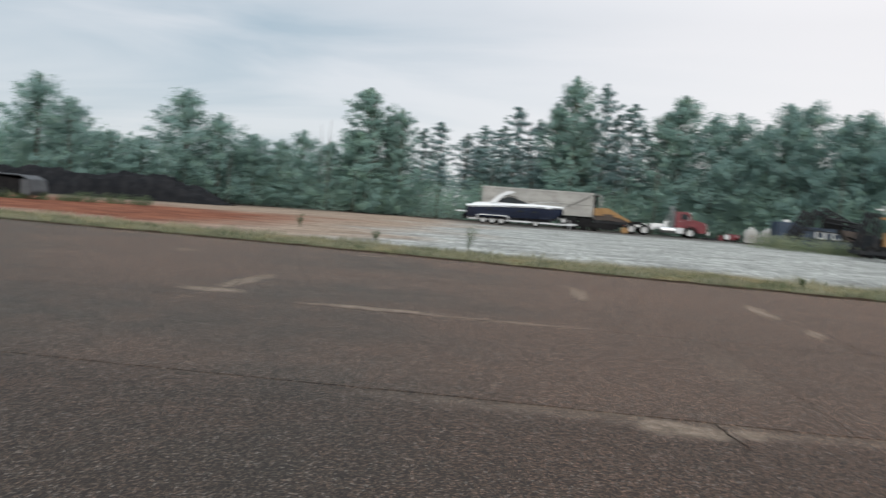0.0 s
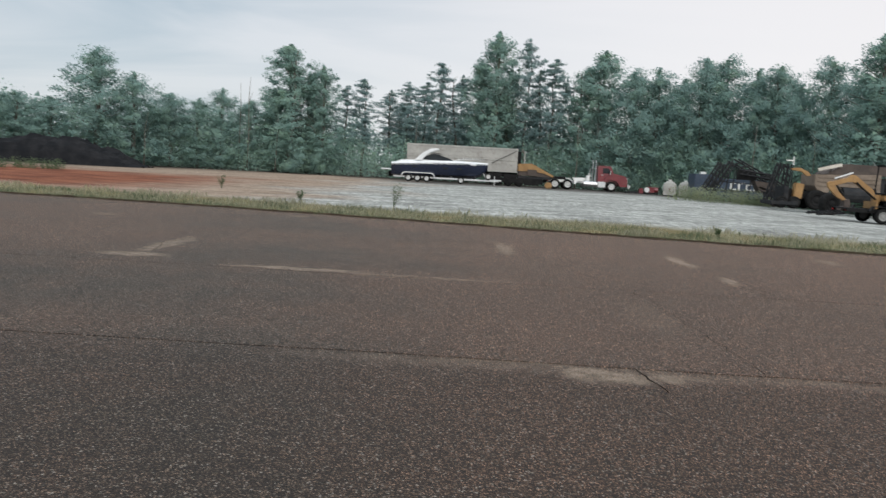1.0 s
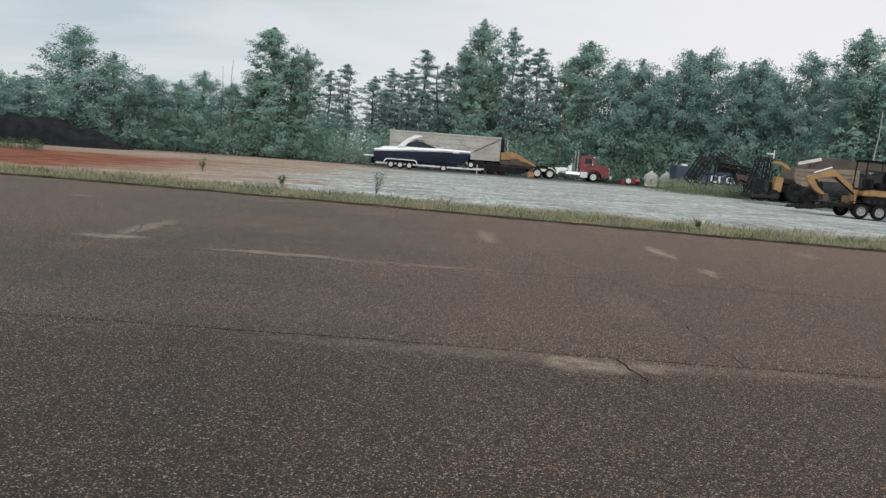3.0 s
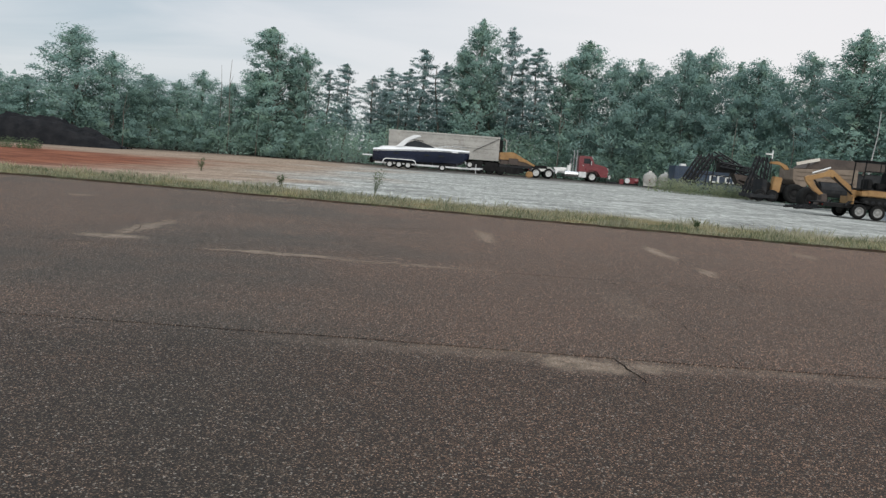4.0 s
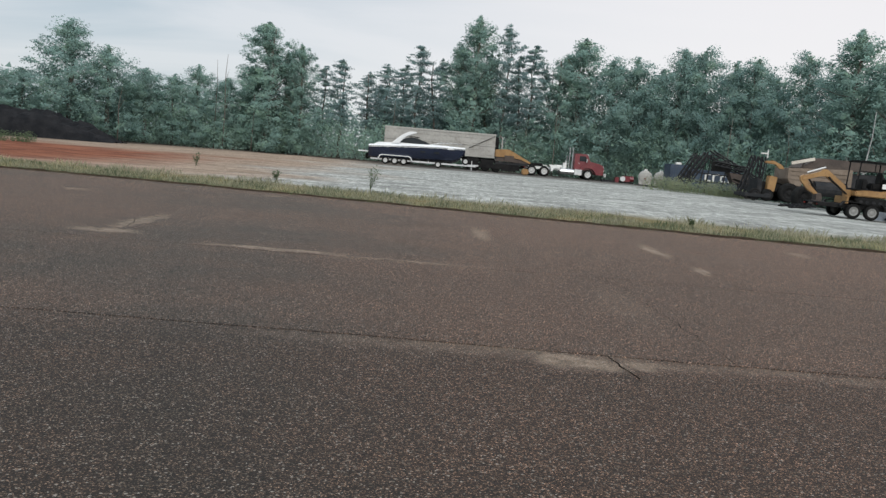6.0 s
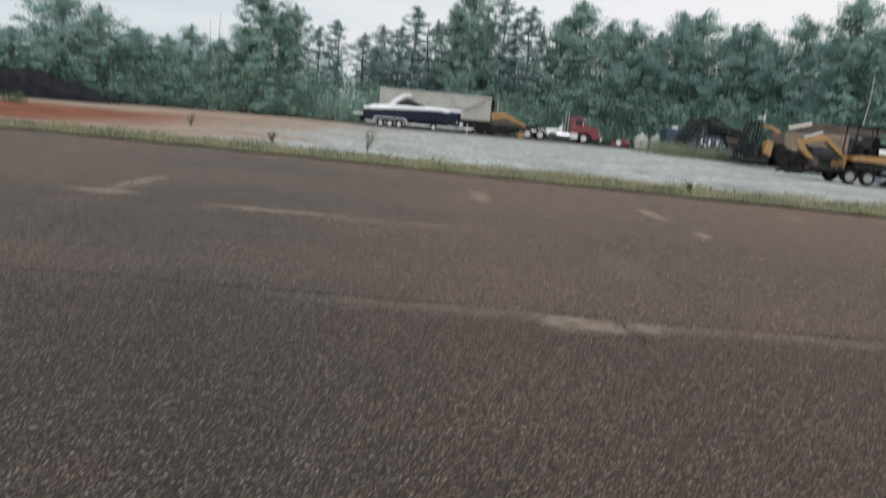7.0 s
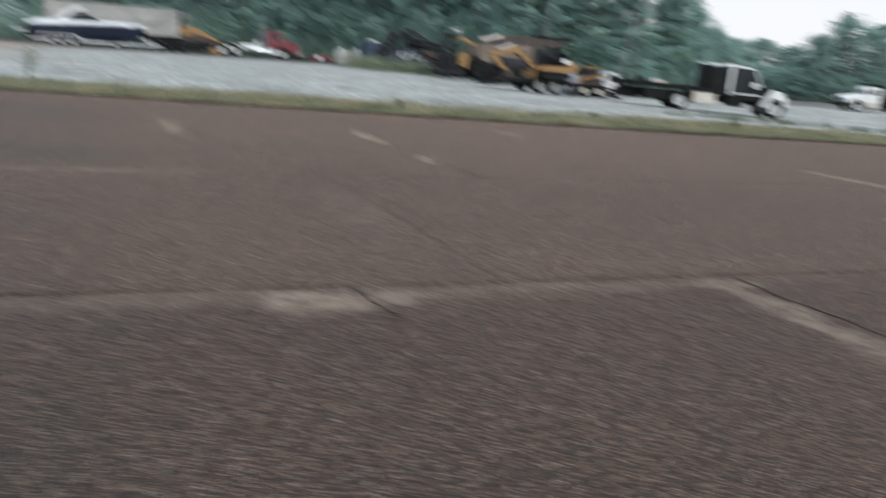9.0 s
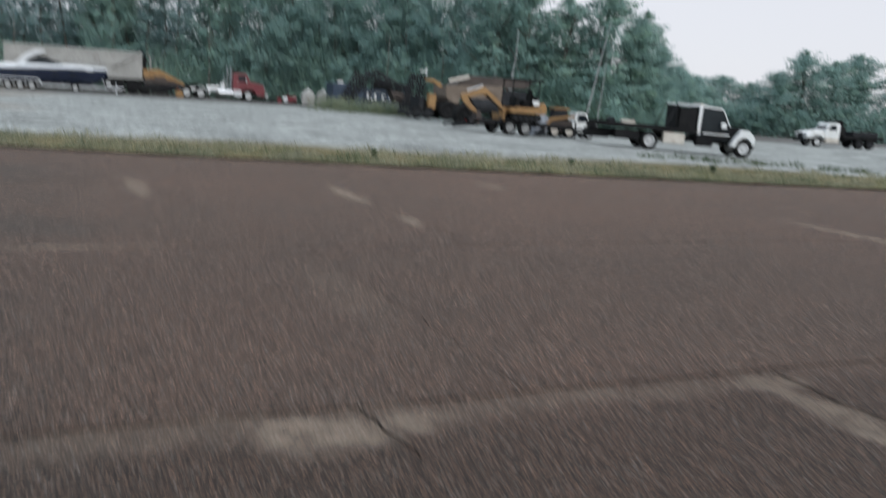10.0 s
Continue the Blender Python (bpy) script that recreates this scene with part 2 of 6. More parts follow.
def ground_material():
    """Crushed stone yard, red and tan bare clay, dry verge, dark leaf mould under the trees."""
    m, n, l, p = nodes_of("yard_ground")
    pos = n.new("ShaderNodeNewGeometry").outputs["Position"]
    xyz = n.new("ShaderNodeSeparateXYZ")
    l.new(pos, xyz.inputs[0])
    X, Y = xyz.outputs[0], xyz.outputs[1]
    wob = math_node(n, l, "MULTIPLY", math_node(n, l, "SUBTRACT", noise_node(n, l, pos, 0.12, 5.0), 0.5), 22.0)
    xs, ys = math_node(n, l, "ADD", X, wob), math_node(n, l, "ADD", Y, wob)
    mp = n.new("ShaderNodeMapping")
    mp.inputs["Scale"].default_value = (0.62, 1.0, 1.0)
    l.new(pos, mp.inputs[0])
    ruts = noise_node(n, l, mp.outputs[0], 0.5, 9.0, 0.72)
    mq = n.new("ShaderNodeMapping")
    mq.inputs["Scale"].default_value = (1.0, 0.32, 1.0)
    l.new(pos, mq.inputs[0])
    stone = noise_node(n, l, mq.outputs[0], 3.2, 8.0, 0.8)
    spill = noise_node(n, l, mq.outputs[0], 0.7, 7.0, 0.75)
    col = mix_node(n, l, span(n, l, ruts, 0.35, 0.65), (0.21, 0.213, 0.198), (0.46, 0.468, 0.436))
    col = mix_node(n, l, span(n, l, stone, 0.42, 0.62, 0.0, 0.75), col, (0.13, 0.13, 0.125))
    col = mix_node(n, l, span(n, l, spill, 0.54, 0.7, 0.0, 0.65), col, (0.105, 0.10, 0.092))
    col = mix_node(n, l, span(n, l, spill, 0.42, 0.3, 0.0, 0.6), col, (0.44, 0.445, 0.435))
    mf = n.new("ShaderNodeMapping")
    mf.inputs["Scale"].default_value = (1.0, 0.1, 1.0)
    l.new(pos, mf.inputs[0])
    fleck = noise_node(n, l, mf.outputs[0], 6.5, 6.0, 0.85)
    col = mix_node(n, l, span(n, l, fleck, 0.54, 0.66, 0.0, 0.5), col, (0.14, 0.138, 0.128))
    col = mix_node(n, l, span(n, l, fleck, 0.44, 0.36, 0.0, 0.7), col, (0.56, 0.57, 0.525))
    # dark wheel-worn strip in front of the parked trucks, with their shadow painted in
    worn = math_node(n, l, "MULTIPLY", span(n, l, Y, 75.0, 80.0), span(n, l, xs, -12.0, -6.0))
    col = mix_node(n, l, math_node(n, l, "MULTIPLY", worn, 0.75), col, (0.085, 0.075, 0.068))
    tan = mix_node(n, l, span(n, l, ruts, 0.3, 0.7), (0.20, 0.15, 0.11), (0.36, 0.275, 0.21))
    tan = mix_node(n, l, span(n, l, stone, 0.42, 0.66, 0.0, 0.5), tan, (0.085, 0.06, 0.045))
    tan = mix_node(n, l, span(n, l, fleck, 0.54, 0.64, 0.0, 0.5), tan, (0.09, 0.062, 0.045))
    tan = mix_node(n, l, span(n, l, fleck, 0.44, 0.36, 0.0, 0.45), tan, (0.44, 0.36, 0.29))
    col = mix_node(n, l, span(n, l, xs, -3.0, -12.0), col, tan)
    red = math_node(n, l, "MULTIPLY", span(n, l, math_node(n, l, "ADD", X, math_node(n, l, "MULTIPLY", wob, 0.5)), -12.0, -19.0),
                    math_node(n, l, "MULTIPLY", span(n, l, ys, 32.0, 37.0), span(n, l, ys, 66.0, 54.0)))
    col = mix_node(n, l, red, col, mix_node(n, l, span(n, l, ruts, 0.4, 0.6), (0.11, 0.038, 0.022), (0.22, 0.085, 0.048)))
    mould = math_node(n, l, "MAXIMUM", span(n, l, ys, 86.0, 93.0), span(n, l, math_node(n, l, "SUBTRACT", ys, math_node(n, l, "MULTIPLY", X, 1.1)), 100.0, 125.0))
    mould = math_node(n, l, "MULTIPLY", mould, span(n, l, X, 62.0, 52.0))
    col = mix_node(n, l, mould, col, (0.05, 0.042, 0.035))
    verge = mix_node(n, l, noise_node(n, l, pos, 3.0), (0.10, 0.09, 0.04), (0.19, 0.15, 0.08))
    line = math_node(n, l, "ADD", Y, math_node(n, l, "MULTIPLY", X, 0.19))
    near = math_node(n, l, "ADD", line, math_node(n, l, "MULTIPLY", wob, 0.22))
    col = mix_node(n, l, span(n, l, near, 31.5, 28.0), col, verge)
    l.new(col, p.inputs["Base Color"])
    p.inputs["Roughness"].default_value = 1.0
    p.inputs["Specular IOR Level"].default_value = 0.1
    bn = n.new("ShaderNodeBump")
    bn.inputs["Strength"].default_value, bn.inputs["Distance"].default_value = 0.6, 0.05
    l.new(math_node(n, l, "ADD", stone, ruts), bn.inputs["Height"])
    l.new(bn.outputs[0], p.inputs["Normal"])
    return m


M_ASPHALT = asphalt_material()
M_GROUND = ground_material()
M_CRACK = surface("tar_crack", (0.018, 0.015, 0.013), (0.032, 0.027, 0.023), 6, 0.95)
M_CRACK.node_tree.nodes["Principled BSDF"].inputs["Specular IOR Level"].default_value = 0.0
# soil brown, with the shadow of the verge grass put into its darkness
M_SHADED_SOIL = surface("shaded_soil", (0.035, 0.025, 0.018), (0.06, 0.042, 0.03), 1.5, 1.0, 0, 0.6, 18, (0.085, 0.07, 0.045))
M_SHADED_SOIL.node_tree.nodes["Principled BSDF"].inputs["Specular IOR Level"].default_value = 0.0
M_BARK = surface("bark", (0.10, 0.085, 0.07), (0.19, 0.17, 0.15), 1.5, 0.95, 0, 0.5, 12)
M_PALE_BARK = surface("pale_bark", (0.26, 0.265, 0.26), (0.38, 0.38, 0.37), 2, 0.9, 0, 0.3, 15)
# wood leaves: distance haze is mixed into the colours, bluer and paler
M_LEAF = foliage("hazy_broad_leaf", (0.115, 0.172, 0.160), (0.126, 0.190, 0.170), (0.148, 0.212, 0.172))
M_POPLAR = foliage("hazy_poplar_leaf", (0.118, 0.176, 0.160), (0.132, 0.198, 0.172), (0.153, 0.220, 0.172))
M_PINE = foliage("hazy_pine_needle", (0.100, 0.146, 0.147), (0.112, 0.164, 0.160), (0.120, 0.176, 0.160))
M_SHRUB = foliage("hazy_shrub_leaf", (0.128, 0.190, 0.165), (0.144, 0.214, 0.176), (0.168, 0.240, 0.168))
M_GRASS = foliage("green_grass", (0.075, 0.096, 0.06), (0.135, 0.156, 0.096), (0.172, 0.178, 0.118))
M_STRAW = foliage("dry_grass", (0.20, 0.196, 0.142), (0.32, 0.306, 0.225), (0.225, 0.23, 0.155))
M_WEED = foliage("weed_leaf", (0.035, 0.052, 0.027), (0.065, 0.085, 0.042), (0.085, 0.095, 0.05))
M_NAVY = surface("navy_gelcoat", (0.012, 0.018, 0.04), (0.016, 0.024, 0.05), 0.5, 0.22, 0, 0, 30, None, 0.4)
M_WHITE = surface("white_gelcoat", (0.74, 0.75, 0.76), (0.82, 0.82, 0.82), 0.8, 0.35, 0, 0, 25)
M_TRUCKWHITE = surface("white_paint", (0.72, 0.72, 0.70), (0.80, 0.80, 0.79), 0.8, 0.4, 0, 0, 25, (0.55, 0.52, 0.47))
M_GLASS = surface("smoked_glass", (0.012, 0.016, 0.02), (0.02, 0.026, 0.03), 1, 0.1, 0, 0)
M_RUBBER = surface("tyre_rubber", (0.012, 0.012, 0.012), (0.02, 0.02, 0.02), 3, 0.85, 0, 0.2, 30, (0.028, 0.026, 0.024))
M_RIM = surface("wheel_rim", (0.46, 0.46, 0.455), (0.60, 0.60, 0.59), 4, 0.5, 0.1, 0.05, 30, (0.3, 0.28, 0.25))
M_DULL_RIM = surface("dull_wheel_rim", (0.20, 0.20, 0.195), (0.29, 0.285, 0.275), 4, 0.6, 0.1, 0.05, 30, (0.14, 0.13, 0.115))
M_GALV = surface("galvanised", (0.55, 0.56, 0.57), (0.68, 0.68, 0.68), 3, 0.5, 0.2, 0.05, 30)
M_ALU = surface("weathered_aluminium", (0.36, 0.35, 0.325), (0.46, 0.445, 0.415), 0.7, 0.6, 0.0, 0.05, 8, (0.27, 0.25, 0.22))
M_RED = surface("dark_red_paint", (0.14, 0.017, 0.025), (0.18, 0.026, 0.034), 1, 0.35, 0, 0, 20, (0.2, 0.07, 0.055), 0.3)
M_CHROME = surface("chrome", (0.55, 0.56, 0.57), (0.64, 0.64, 0.65), 2, 0.3, 1.0, 0)
M_BLACK = surface("black_steel", (0.011, 0.011, 0.012), (0.02, 0.02, 0.02), 2, 0.6, 0.1, 0.1, 20, (0.028, 0.025, 0.022))
M_YELLOW = surface("yellow_machine_paint", (0.27, 0.145, 0.05), (0.35, 0.20, 0.075), 1.5, 0.6, 0, 0.05, 20, (0.16, 0.10, 0.055))
M_RUST = surface("rusted_steel", (0.06, 0.047, 0.041), (0.095, 0.073, 0.062), 1.5, 0.85, 0.1, 0.3, 20, (0.06, 0.048, 0.04))
M_TANSTEEL = surface("dusty_tan_steel", (0.16, 0.122, 0.092), (0.23, 0.18, 0.14), 1.2, 0.8, 0, 0.2, 20, (0.11, 0.08, 0.06))
M_DARKSTEEL = surface("dark_weathered_steel", (0.024, 0.026, 0.029), (0.043, 0.043, 0.045), 2, 0.75, 0.1, 0.2, 20, (0.048, 0.042, 0.038))
M_BLUE = surface("navy_container_paint", (0.03, 0.05, 0.085), (0.045, 0.07, 0.11), 1, 0.6, 0, 0.1, 10, (0.08, 0.07, 0.065))
M_GREY = surface("grey_tarpaulin", (0.22, 0.235, 0.26), (0.30, 0.315, 0.335), 1, 0.7, 0, 0.2, 6)
M_TARP = surface("dark_tarpaulin", (0.055, 0.06, 0.066), (0.085, 0.09, 0.096), 1, 0.75, 0, 0.2, 6)
M_MULCH = surface("black_mulch", (0.012, 0.013, 0.015), (0.024, 0.024, 0.026), 1.0, 0.95, 0, 0.8, 14)
for matt in (M_MULCH, M_RUBBER, M_BLACK, M_DARKSTEEL):
    matt.node_tree.nodes["Principled BSDF"].inputs["Specular IOR Level"].default_value = 0.08
M_CREAM = surface("cream_paint", (0.52, 0.47, 0.40), (0.62, 0.57, 0.5), 1, 0.6, 0, 0, 20, (0.35, 0.28, 0.22))
M_LAMP_RED = surface("red_lens", (0.4, 0.02, 0.015), (0.5, 0.03, 0.02), 4, 0.3, 0, 0)


# ---- building helpers ----
def part(name, bm, material, parent=None, label=""):
    me = bpy.data.meshes.new(name)
    bm.normal_update()
    bm.to_mesh(me)
    bm.free()
    me.materials.append(material)
    ob = new(name, me)
    if parent:
        ob.parent = parent
    if label:
        ob["label"] = label
    return ob


def group_at(name, m, label, category, group=""):
    e = new(name)
    e.empty_display_size = 0.3
    e.matrix_world = m
    return tagged(e, label, category, group)


def mesh_from(name, verts, faces, material, parent=None):
    me = bpy.data.meshes.new(name)
    v = np.asarray(verts, dtype=np.float32)
    f = np.asarray(faces, dtype=np.int32)
    k = f.shape[1]
    me.vertices.add(len(v))
    me.vertices.foreach_set("co", v.ravel())
    me.loops.add(f.size)
    me.loops.foreach_set("vertex_index", f.ravel())
    me.polygons.add(len(f))
    me.polygons.foreach_set("loop_start", np.arange(len(f), dtype=np.int32) * k)
    me.polygons.foreach_set("loop_total", np.full(len(f), k, dtype=np.int32))
    me.update(calc_edges=True)
    me.materials.append(material)
    ob = new(name, me)
    if parent:
        ob.parent = parent
    return ob


def box(bm, x0, x1, y0, y1, z0, z1, bevel=0.0, turn=None):
    r = bmesh.ops.create_cube(bm, size=1.0)
    c = Vector(((x0 + x1) / 2, (y0 + y1) / 2, (z0 + z1) / 2))
    for v in r["verts"]:
        v.co = Vector((v.co.x * (x1 - x0), v.co.y * (y1 - y0), v.co.z * (z1 - z0)))
        if turn:
            v.co.rotate(turn)
        v.co += c
    if bevel:
        edges = list({e for v in r["verts"] for e in v.link_edges})
        bmesh.ops.bevel(bm, geom=edges, offset=bevel, segments=2, affect="EDGES")
    return bm


def boxed(*a, **k):
    return box(bmesh.new(), *a, **k)


def tube(bm, pts, r, seg=8, r_end=None):
    """A round bar along a polyline, tapering to r_end."""
    pts = [Vector(p) for p in pts]
    rings = []
    for i, p in enumerate(pts):
        d = (pts[min(i + 1, len(pts) - 1)] - pts[max(i - 1, 0)]).normalized()
        side = d.cross(Vector((0, 0, 1)) if abs(d.z) < 0.9 else Vector((1, 0, 0))).normalized()
        up = side.cross(d)
        rr = r if r_end is None else r + (r_end - r) * i / (len(pts) - 1)
        rings.append([bm.verts.new(p + (side * math.cos(a) + up * math.sin(a)) * rr) for a in (2 * math.pi * k / seg for k in range(seg))])
    for a, b in zip(rings, rings[1:]):
        for k in range(seg):
            bm.faces.new((a[k], a[(k + 1) % seg], b[(k + 1) % seg], b[k]))
    bm.faces.new(rings[0][::-1])
    bm.faces.new(rings[-1])
    return bm


def prism(bm, outline, y0, y1, bevel=0.0):
    """An outline in x and z, drawn out from y0 to y1."""
    a = [bm.verts.new((x, y0, z)) for x, z in outline]
    b = [bm.verts.new((x, y1, z)) for x, z in outline]
    fs = [bm.faces.new(a), bm.faces.new(b[::-1])]
    for i in range(len(a)):
        j = (i + 1) % len(a)
        fs.append(bm.faces.new((a[j], a[i], b[i], b[j])))
    bmesh.ops.recalc_face_normals(bm, faces=fs)
    if bevel:
        bmesh.ops.bevel(bm, geom=list({e for f in fs for e in f.edges}), offset=bevel, segments=2, affect="EDGES")
    return bm


def ring_wheel(bm, profile, seg=22, caps=True):
    """Turned about the y axis: profile of (radius, y)."""
    rows = []
    for r, y in profile:
        rows.append([bm.verts.new((r * math.cos(2 * math.pi * k / seg), y, r * math.sin(2 * math.pi * k / seg))) for k in range(seg)])
    for a, b in zip(rows, rows[1:]):
        for k in range(seg):
            bm.faces.new((a[k], b[k], b[(k + 1) % seg], a[(k + 1) % seg]))
    if caps:
        bm.faces.new(rows[0])
        bm.faces.new(rows[-1][::-1])
    return bm


WHEELS = {}


def wheel(parent, x, y, z, r, width, rim_material, face=-1):
    """A tyre with a dished rim, its outer face towards -y (face=-1) or +y."""
    key = (r, width, rim_material.name)
    if key not in WHEELS:
        t = bmesh.new()
        w = width / 2
        ring_wheel(t, [(r * 0.60, -w * 0.9), (r * 0.72, -w), (r * 0.93, -w * 0.92), (r, -w * 0.6), (r, w * 0.6), (r * 0.93, w * 0.92), (r * 0.72, w), (r * 0.60, w * 0.9)], caps=False)
        tm = bpy.data.meshes.new("tyre")
        t.to_mesh(tm)
        t.free()
        tm.materials.append(M_RUBBER)
        q = bmesh.new()
        ring_wheel(q, [(r * 0.10, -w * 0.75), (r * 0.2, -w * 0.75), (r * 0.24, -w * 0.62), (r * 0.44, -w * 0.58), (r * 0.52, -w * 0.85), (r * 0.61, -w * 0.98), (r * 0.61, w * 0.5)])
        for k in range(6):
            a = 2 * math.pi * k / 6
            box(q, r * 0.33 * math.cos(a) - 0.02, r * 0.33 * math.cos(a) + 0.02, -w * 0.7, -w * 0.5, r * 0.33 * math.sin(a) - 0.02, r * 0.33 * math.sin(a) + 0.02)
        qm = bpy.data.meshes.new("rim")
        q.to_mesh(qm)
        q.free()
        qm.materials.append(rim_material)
        for me in (tm, qm):
            me.shade_smooth()
        WHEELS[key] = (tm, qm)
    tm, qm = WHEELS[key]
    t = new("tyre", tm)
    t.parent = parent
    t.matrix_local = pose(x, y, z, 0, 0, 0 if face < 0 else 180)
    c = new("rim", qm)
    c.parent = t
    return t


def smooth(ob):
    ob.data.shade_smooth()
    return ob


# ---- ground and pavement ----
EDGE = [(-400, 60), (-60, 31), (-18, 26.7), (-9, 25.6), (-3, 24.4), (3.5, 22.7), (9, 21.5), (12, 20.8), (21, 19.0), (60, 12.5), (400, -50)]


def edge_y(x):
    """The far edge of the pavement, broken a little."""
    base = float(np.interp(x, [p[0] for p in EDGE], [p[1] for p in EDGE]))
    return base + 0.12 * noise.noise((x * 0.8, 3.1, 0)) + 0.05 * noise.noise((x * 4.0, 7.7, 0))


def ground_z(x, y):
    """The yard falls away gently beyond the excavator."""
    fall = max(-0.03 * max(0.0, x - 18.0), -1.05)
    away = min(max((y - edge_y(x) - 4.0) / 9.0, 0.0), 1.0)
    return fall * away


def sheet():
    xs = np.concatenate([np.array([-2500, -1200, -600, -300, -160]), np.arange(-100, 131, 2.5), np.array([160, 300, 600, 1200, 2500])])
    ys = np.concatenate([np.array([-2500, -1200, -500, -200, -80, -30, 0, 10, 16]), np.arange(18, 131, 2.0), np.array([150, 200, 400, 900, 2500])])
    v, f = [], []
    for y in ys:
        for x in xs:
            on_slab = y < edge_y(x) - 0.5
            z = -0.10 if on_slab else -0.03 + ground_z(x, y) + 0.05 * noise.noise((x * 0.15, y * 0.15, 0))
            v.append((x, y, z))
    w = len(xs)
    for j in range(len(ys) - 1):
        for i in range(w - 1):
            f.append((j * w + i, j * w + i + 1, (j + 1) * w + i + 1, (j + 1) * w + i))
    ob = mesh_from("ground", v, f, M_GROUND)
    ob.data.shade_smooth()
    return tagged(ob, "pale crushed stone yard with red clay and leaf mould", "ground", kind="structure")


sheet()

pavement = tagged(new("pavement"), "worn brown chip-sealed asphalt apron with cracked joints", "pavement", kind="structure")
LANES = [-60.0, -26.0, -12.6, -7.7, -2.8, 2.1, 7.0, 11.9, 16.8, 21.7, 70.0]
JOINTS = [-400.0, -120.0, -43.5, -33.9, -24.3, -14.7, -5.1, 4.5, 11.6, 21.2, 30.8, 40.4, 120.0, 400.0]


def lane_y(k, x):
    return LANES[k] + 0.035 * noise.noise((x * 0.7, k * 5.3, 1.0)) + 0.012 * noise.noise((x * 5.0, k * 2.3, 4.0))


def joint_x(k, y):
    return JOINTS[k] + 0.05 * noise.noise((k * 3.7, y * 0.6, 2.0)) + 0.015 * noise.noise((k * 1.7, y * 4.5, 5.0))


def slab(k, i):
    """One bay of pavement with ragged, sunken joints round it."""
    x0, x1 = JOINTS[i], JOINTS[i + 1]
    far = abs(x0) > 60 or abs(x1) > 60
    n = 14 if far else 48
    g = (0.017 if LANES[k] in (2.1, 7.0) else 0.005) + 0.004 * random.random()
    low, high = [], []
    for s in range(n + 1):
        x = x0 + (x1 - x0) * s / n
        e = edge_y(x)
        lo, hi = lane_y(k, x) + g, lane_y(k + 1, x) - g
        low.append((x, min(lo, e)))
        high.append((x, min(hi, e)))
    if max(h[1] - l[1] for l, h in zip(low, high)) < 0.3:
        return None
    e0 = 0.0025
    pin = lambda p: (joint_x(i, p[1]) + e0, p[1]) if p[0] == x0 else ((joint_x(i + 1, p[1]) - e0, p[1]) if p[0] == x1 else p)
    low, high = [pin(p) for p in low], [pin(p) for p in high]
    bm = bmesh.new()
    rows = []
    m = 4 if far else 10
    for q in range(m + 1):
        u = q / m
        row = []
        for a, b in zip(low, high):
            x, y = a[0] + (b[0] - a[0]) * u, a[1] + (b[1] - a[1]) * u
            if 0 < q < m and (a is low[0] or a is low[-1]) and not far:
                x = (joint_x(i, y) + e0) if a is low[0] else (joint_x(i + 1, y) - e0)
            rim = 0 < q < m and a is not low[0] and a is not low[-1]
            row.append(bm.verts.new((x, y, 0.0 if rim else -0.004)))
        rows.append(row)
    for a, b in zip(rows, rows[1:]):
        for s in range(n):
            if max(b[s].co.y - a[s].co.y, b[s + 1].co.y - a[s + 1].co.y) > 1e-4:
                bm.faces.new((a[s], a[s + 1], b[s + 1], b[s]))
    loose = [v for v in bm.verts if not v.link_faces]
    bmesh.ops.delete(bm, geom=loose, context="VERTS")
    rim = [e for e in bm.edges if e.is_boundary]
    down = bmesh.ops.extrude_edge_only(bm, edges=rim)
    for v in down["geom"]:
        if isinstance(v, bmesh.types.BMVert):
            v.co.z = -0.14
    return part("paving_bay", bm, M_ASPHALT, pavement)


for k in range(len(LANES) - 1):
    for i in range(len(JOINTS) - 1):
        slab(k, i)


def crack(pts, width):
    """A ragged open crack, a thin dark fissure lying on the seal."""
    bm = bmesh.new()
    left, right = [], []
    for a, b in zip(pts, pts[1:]):
        a, b = Vector((*a, 0.003)), Vector((*b, 0.003))
        n = max(2, int((b - a).length / 0.12))
        side = Vector((-(b - a).y, (b - a).x, 0)).normalized()
        for s in range(n):
            p = a.lerp(b, s / n)
            p += side * 0.09 * noise.noise((p.x * 3, p.y * 3, 9.0))
            w = width * (0.35 + 0.9 * abs(noise.noise((p.x * 6, p.y * 6, 2.0))))
            left.append(bm.verts.new(p + side * w))
            right.append(bm.verts.new(p - side * w))
    for s in range(len(left) - 1):
        bm.faces.new((left[s], right[s], right[s + 1], left[s + 1]))
    part("crack", bm, M_CRACK, pavement, "dark open crack")


crack([(2.62, 7.05), (2.55, 9.7), (2.5, 11.3), (1.7, 14.4), (1.1, 16.4), (0.8, 18.9)], 0.006)
crack([(2.0, 11.55), (2.54, 11.44), (3.4, 11.62), (4.45, 11.63)], 0.008)
crack([(4.42, 11.8), (4.36, 13.4), (4.4, 15.4), (4.3, 17.6)], 0.007)
crack([(1.50, 6.97), (1.49, 6.6), (1.6, 6.3), (1.57, 6.15)], 0.013)
crack([(-5.15, 12.6), (-5.0, 13.3), (-5.25, 14.4), (-5.15, 16.2)], 0.01)
crack([(4.55, 13.4), (4.6, 11.9), (5.2, 10.2)], 0.008)
crack([(-1.6, 17.1), (0.7, 18.7)], 0.02)
crack([(4.62, 6.9), (4.6, 6.2), (4.66, 5.5), (4.6, 4.9)], 0.016)
crack([(-3.1, 11.98), (-1.8, 11.9), (-0.3, 11.93)], 0.014)
crack([(-4.2, 17.0), (-2.9, 16.96), (-1.7, 17.05)], 0.02)


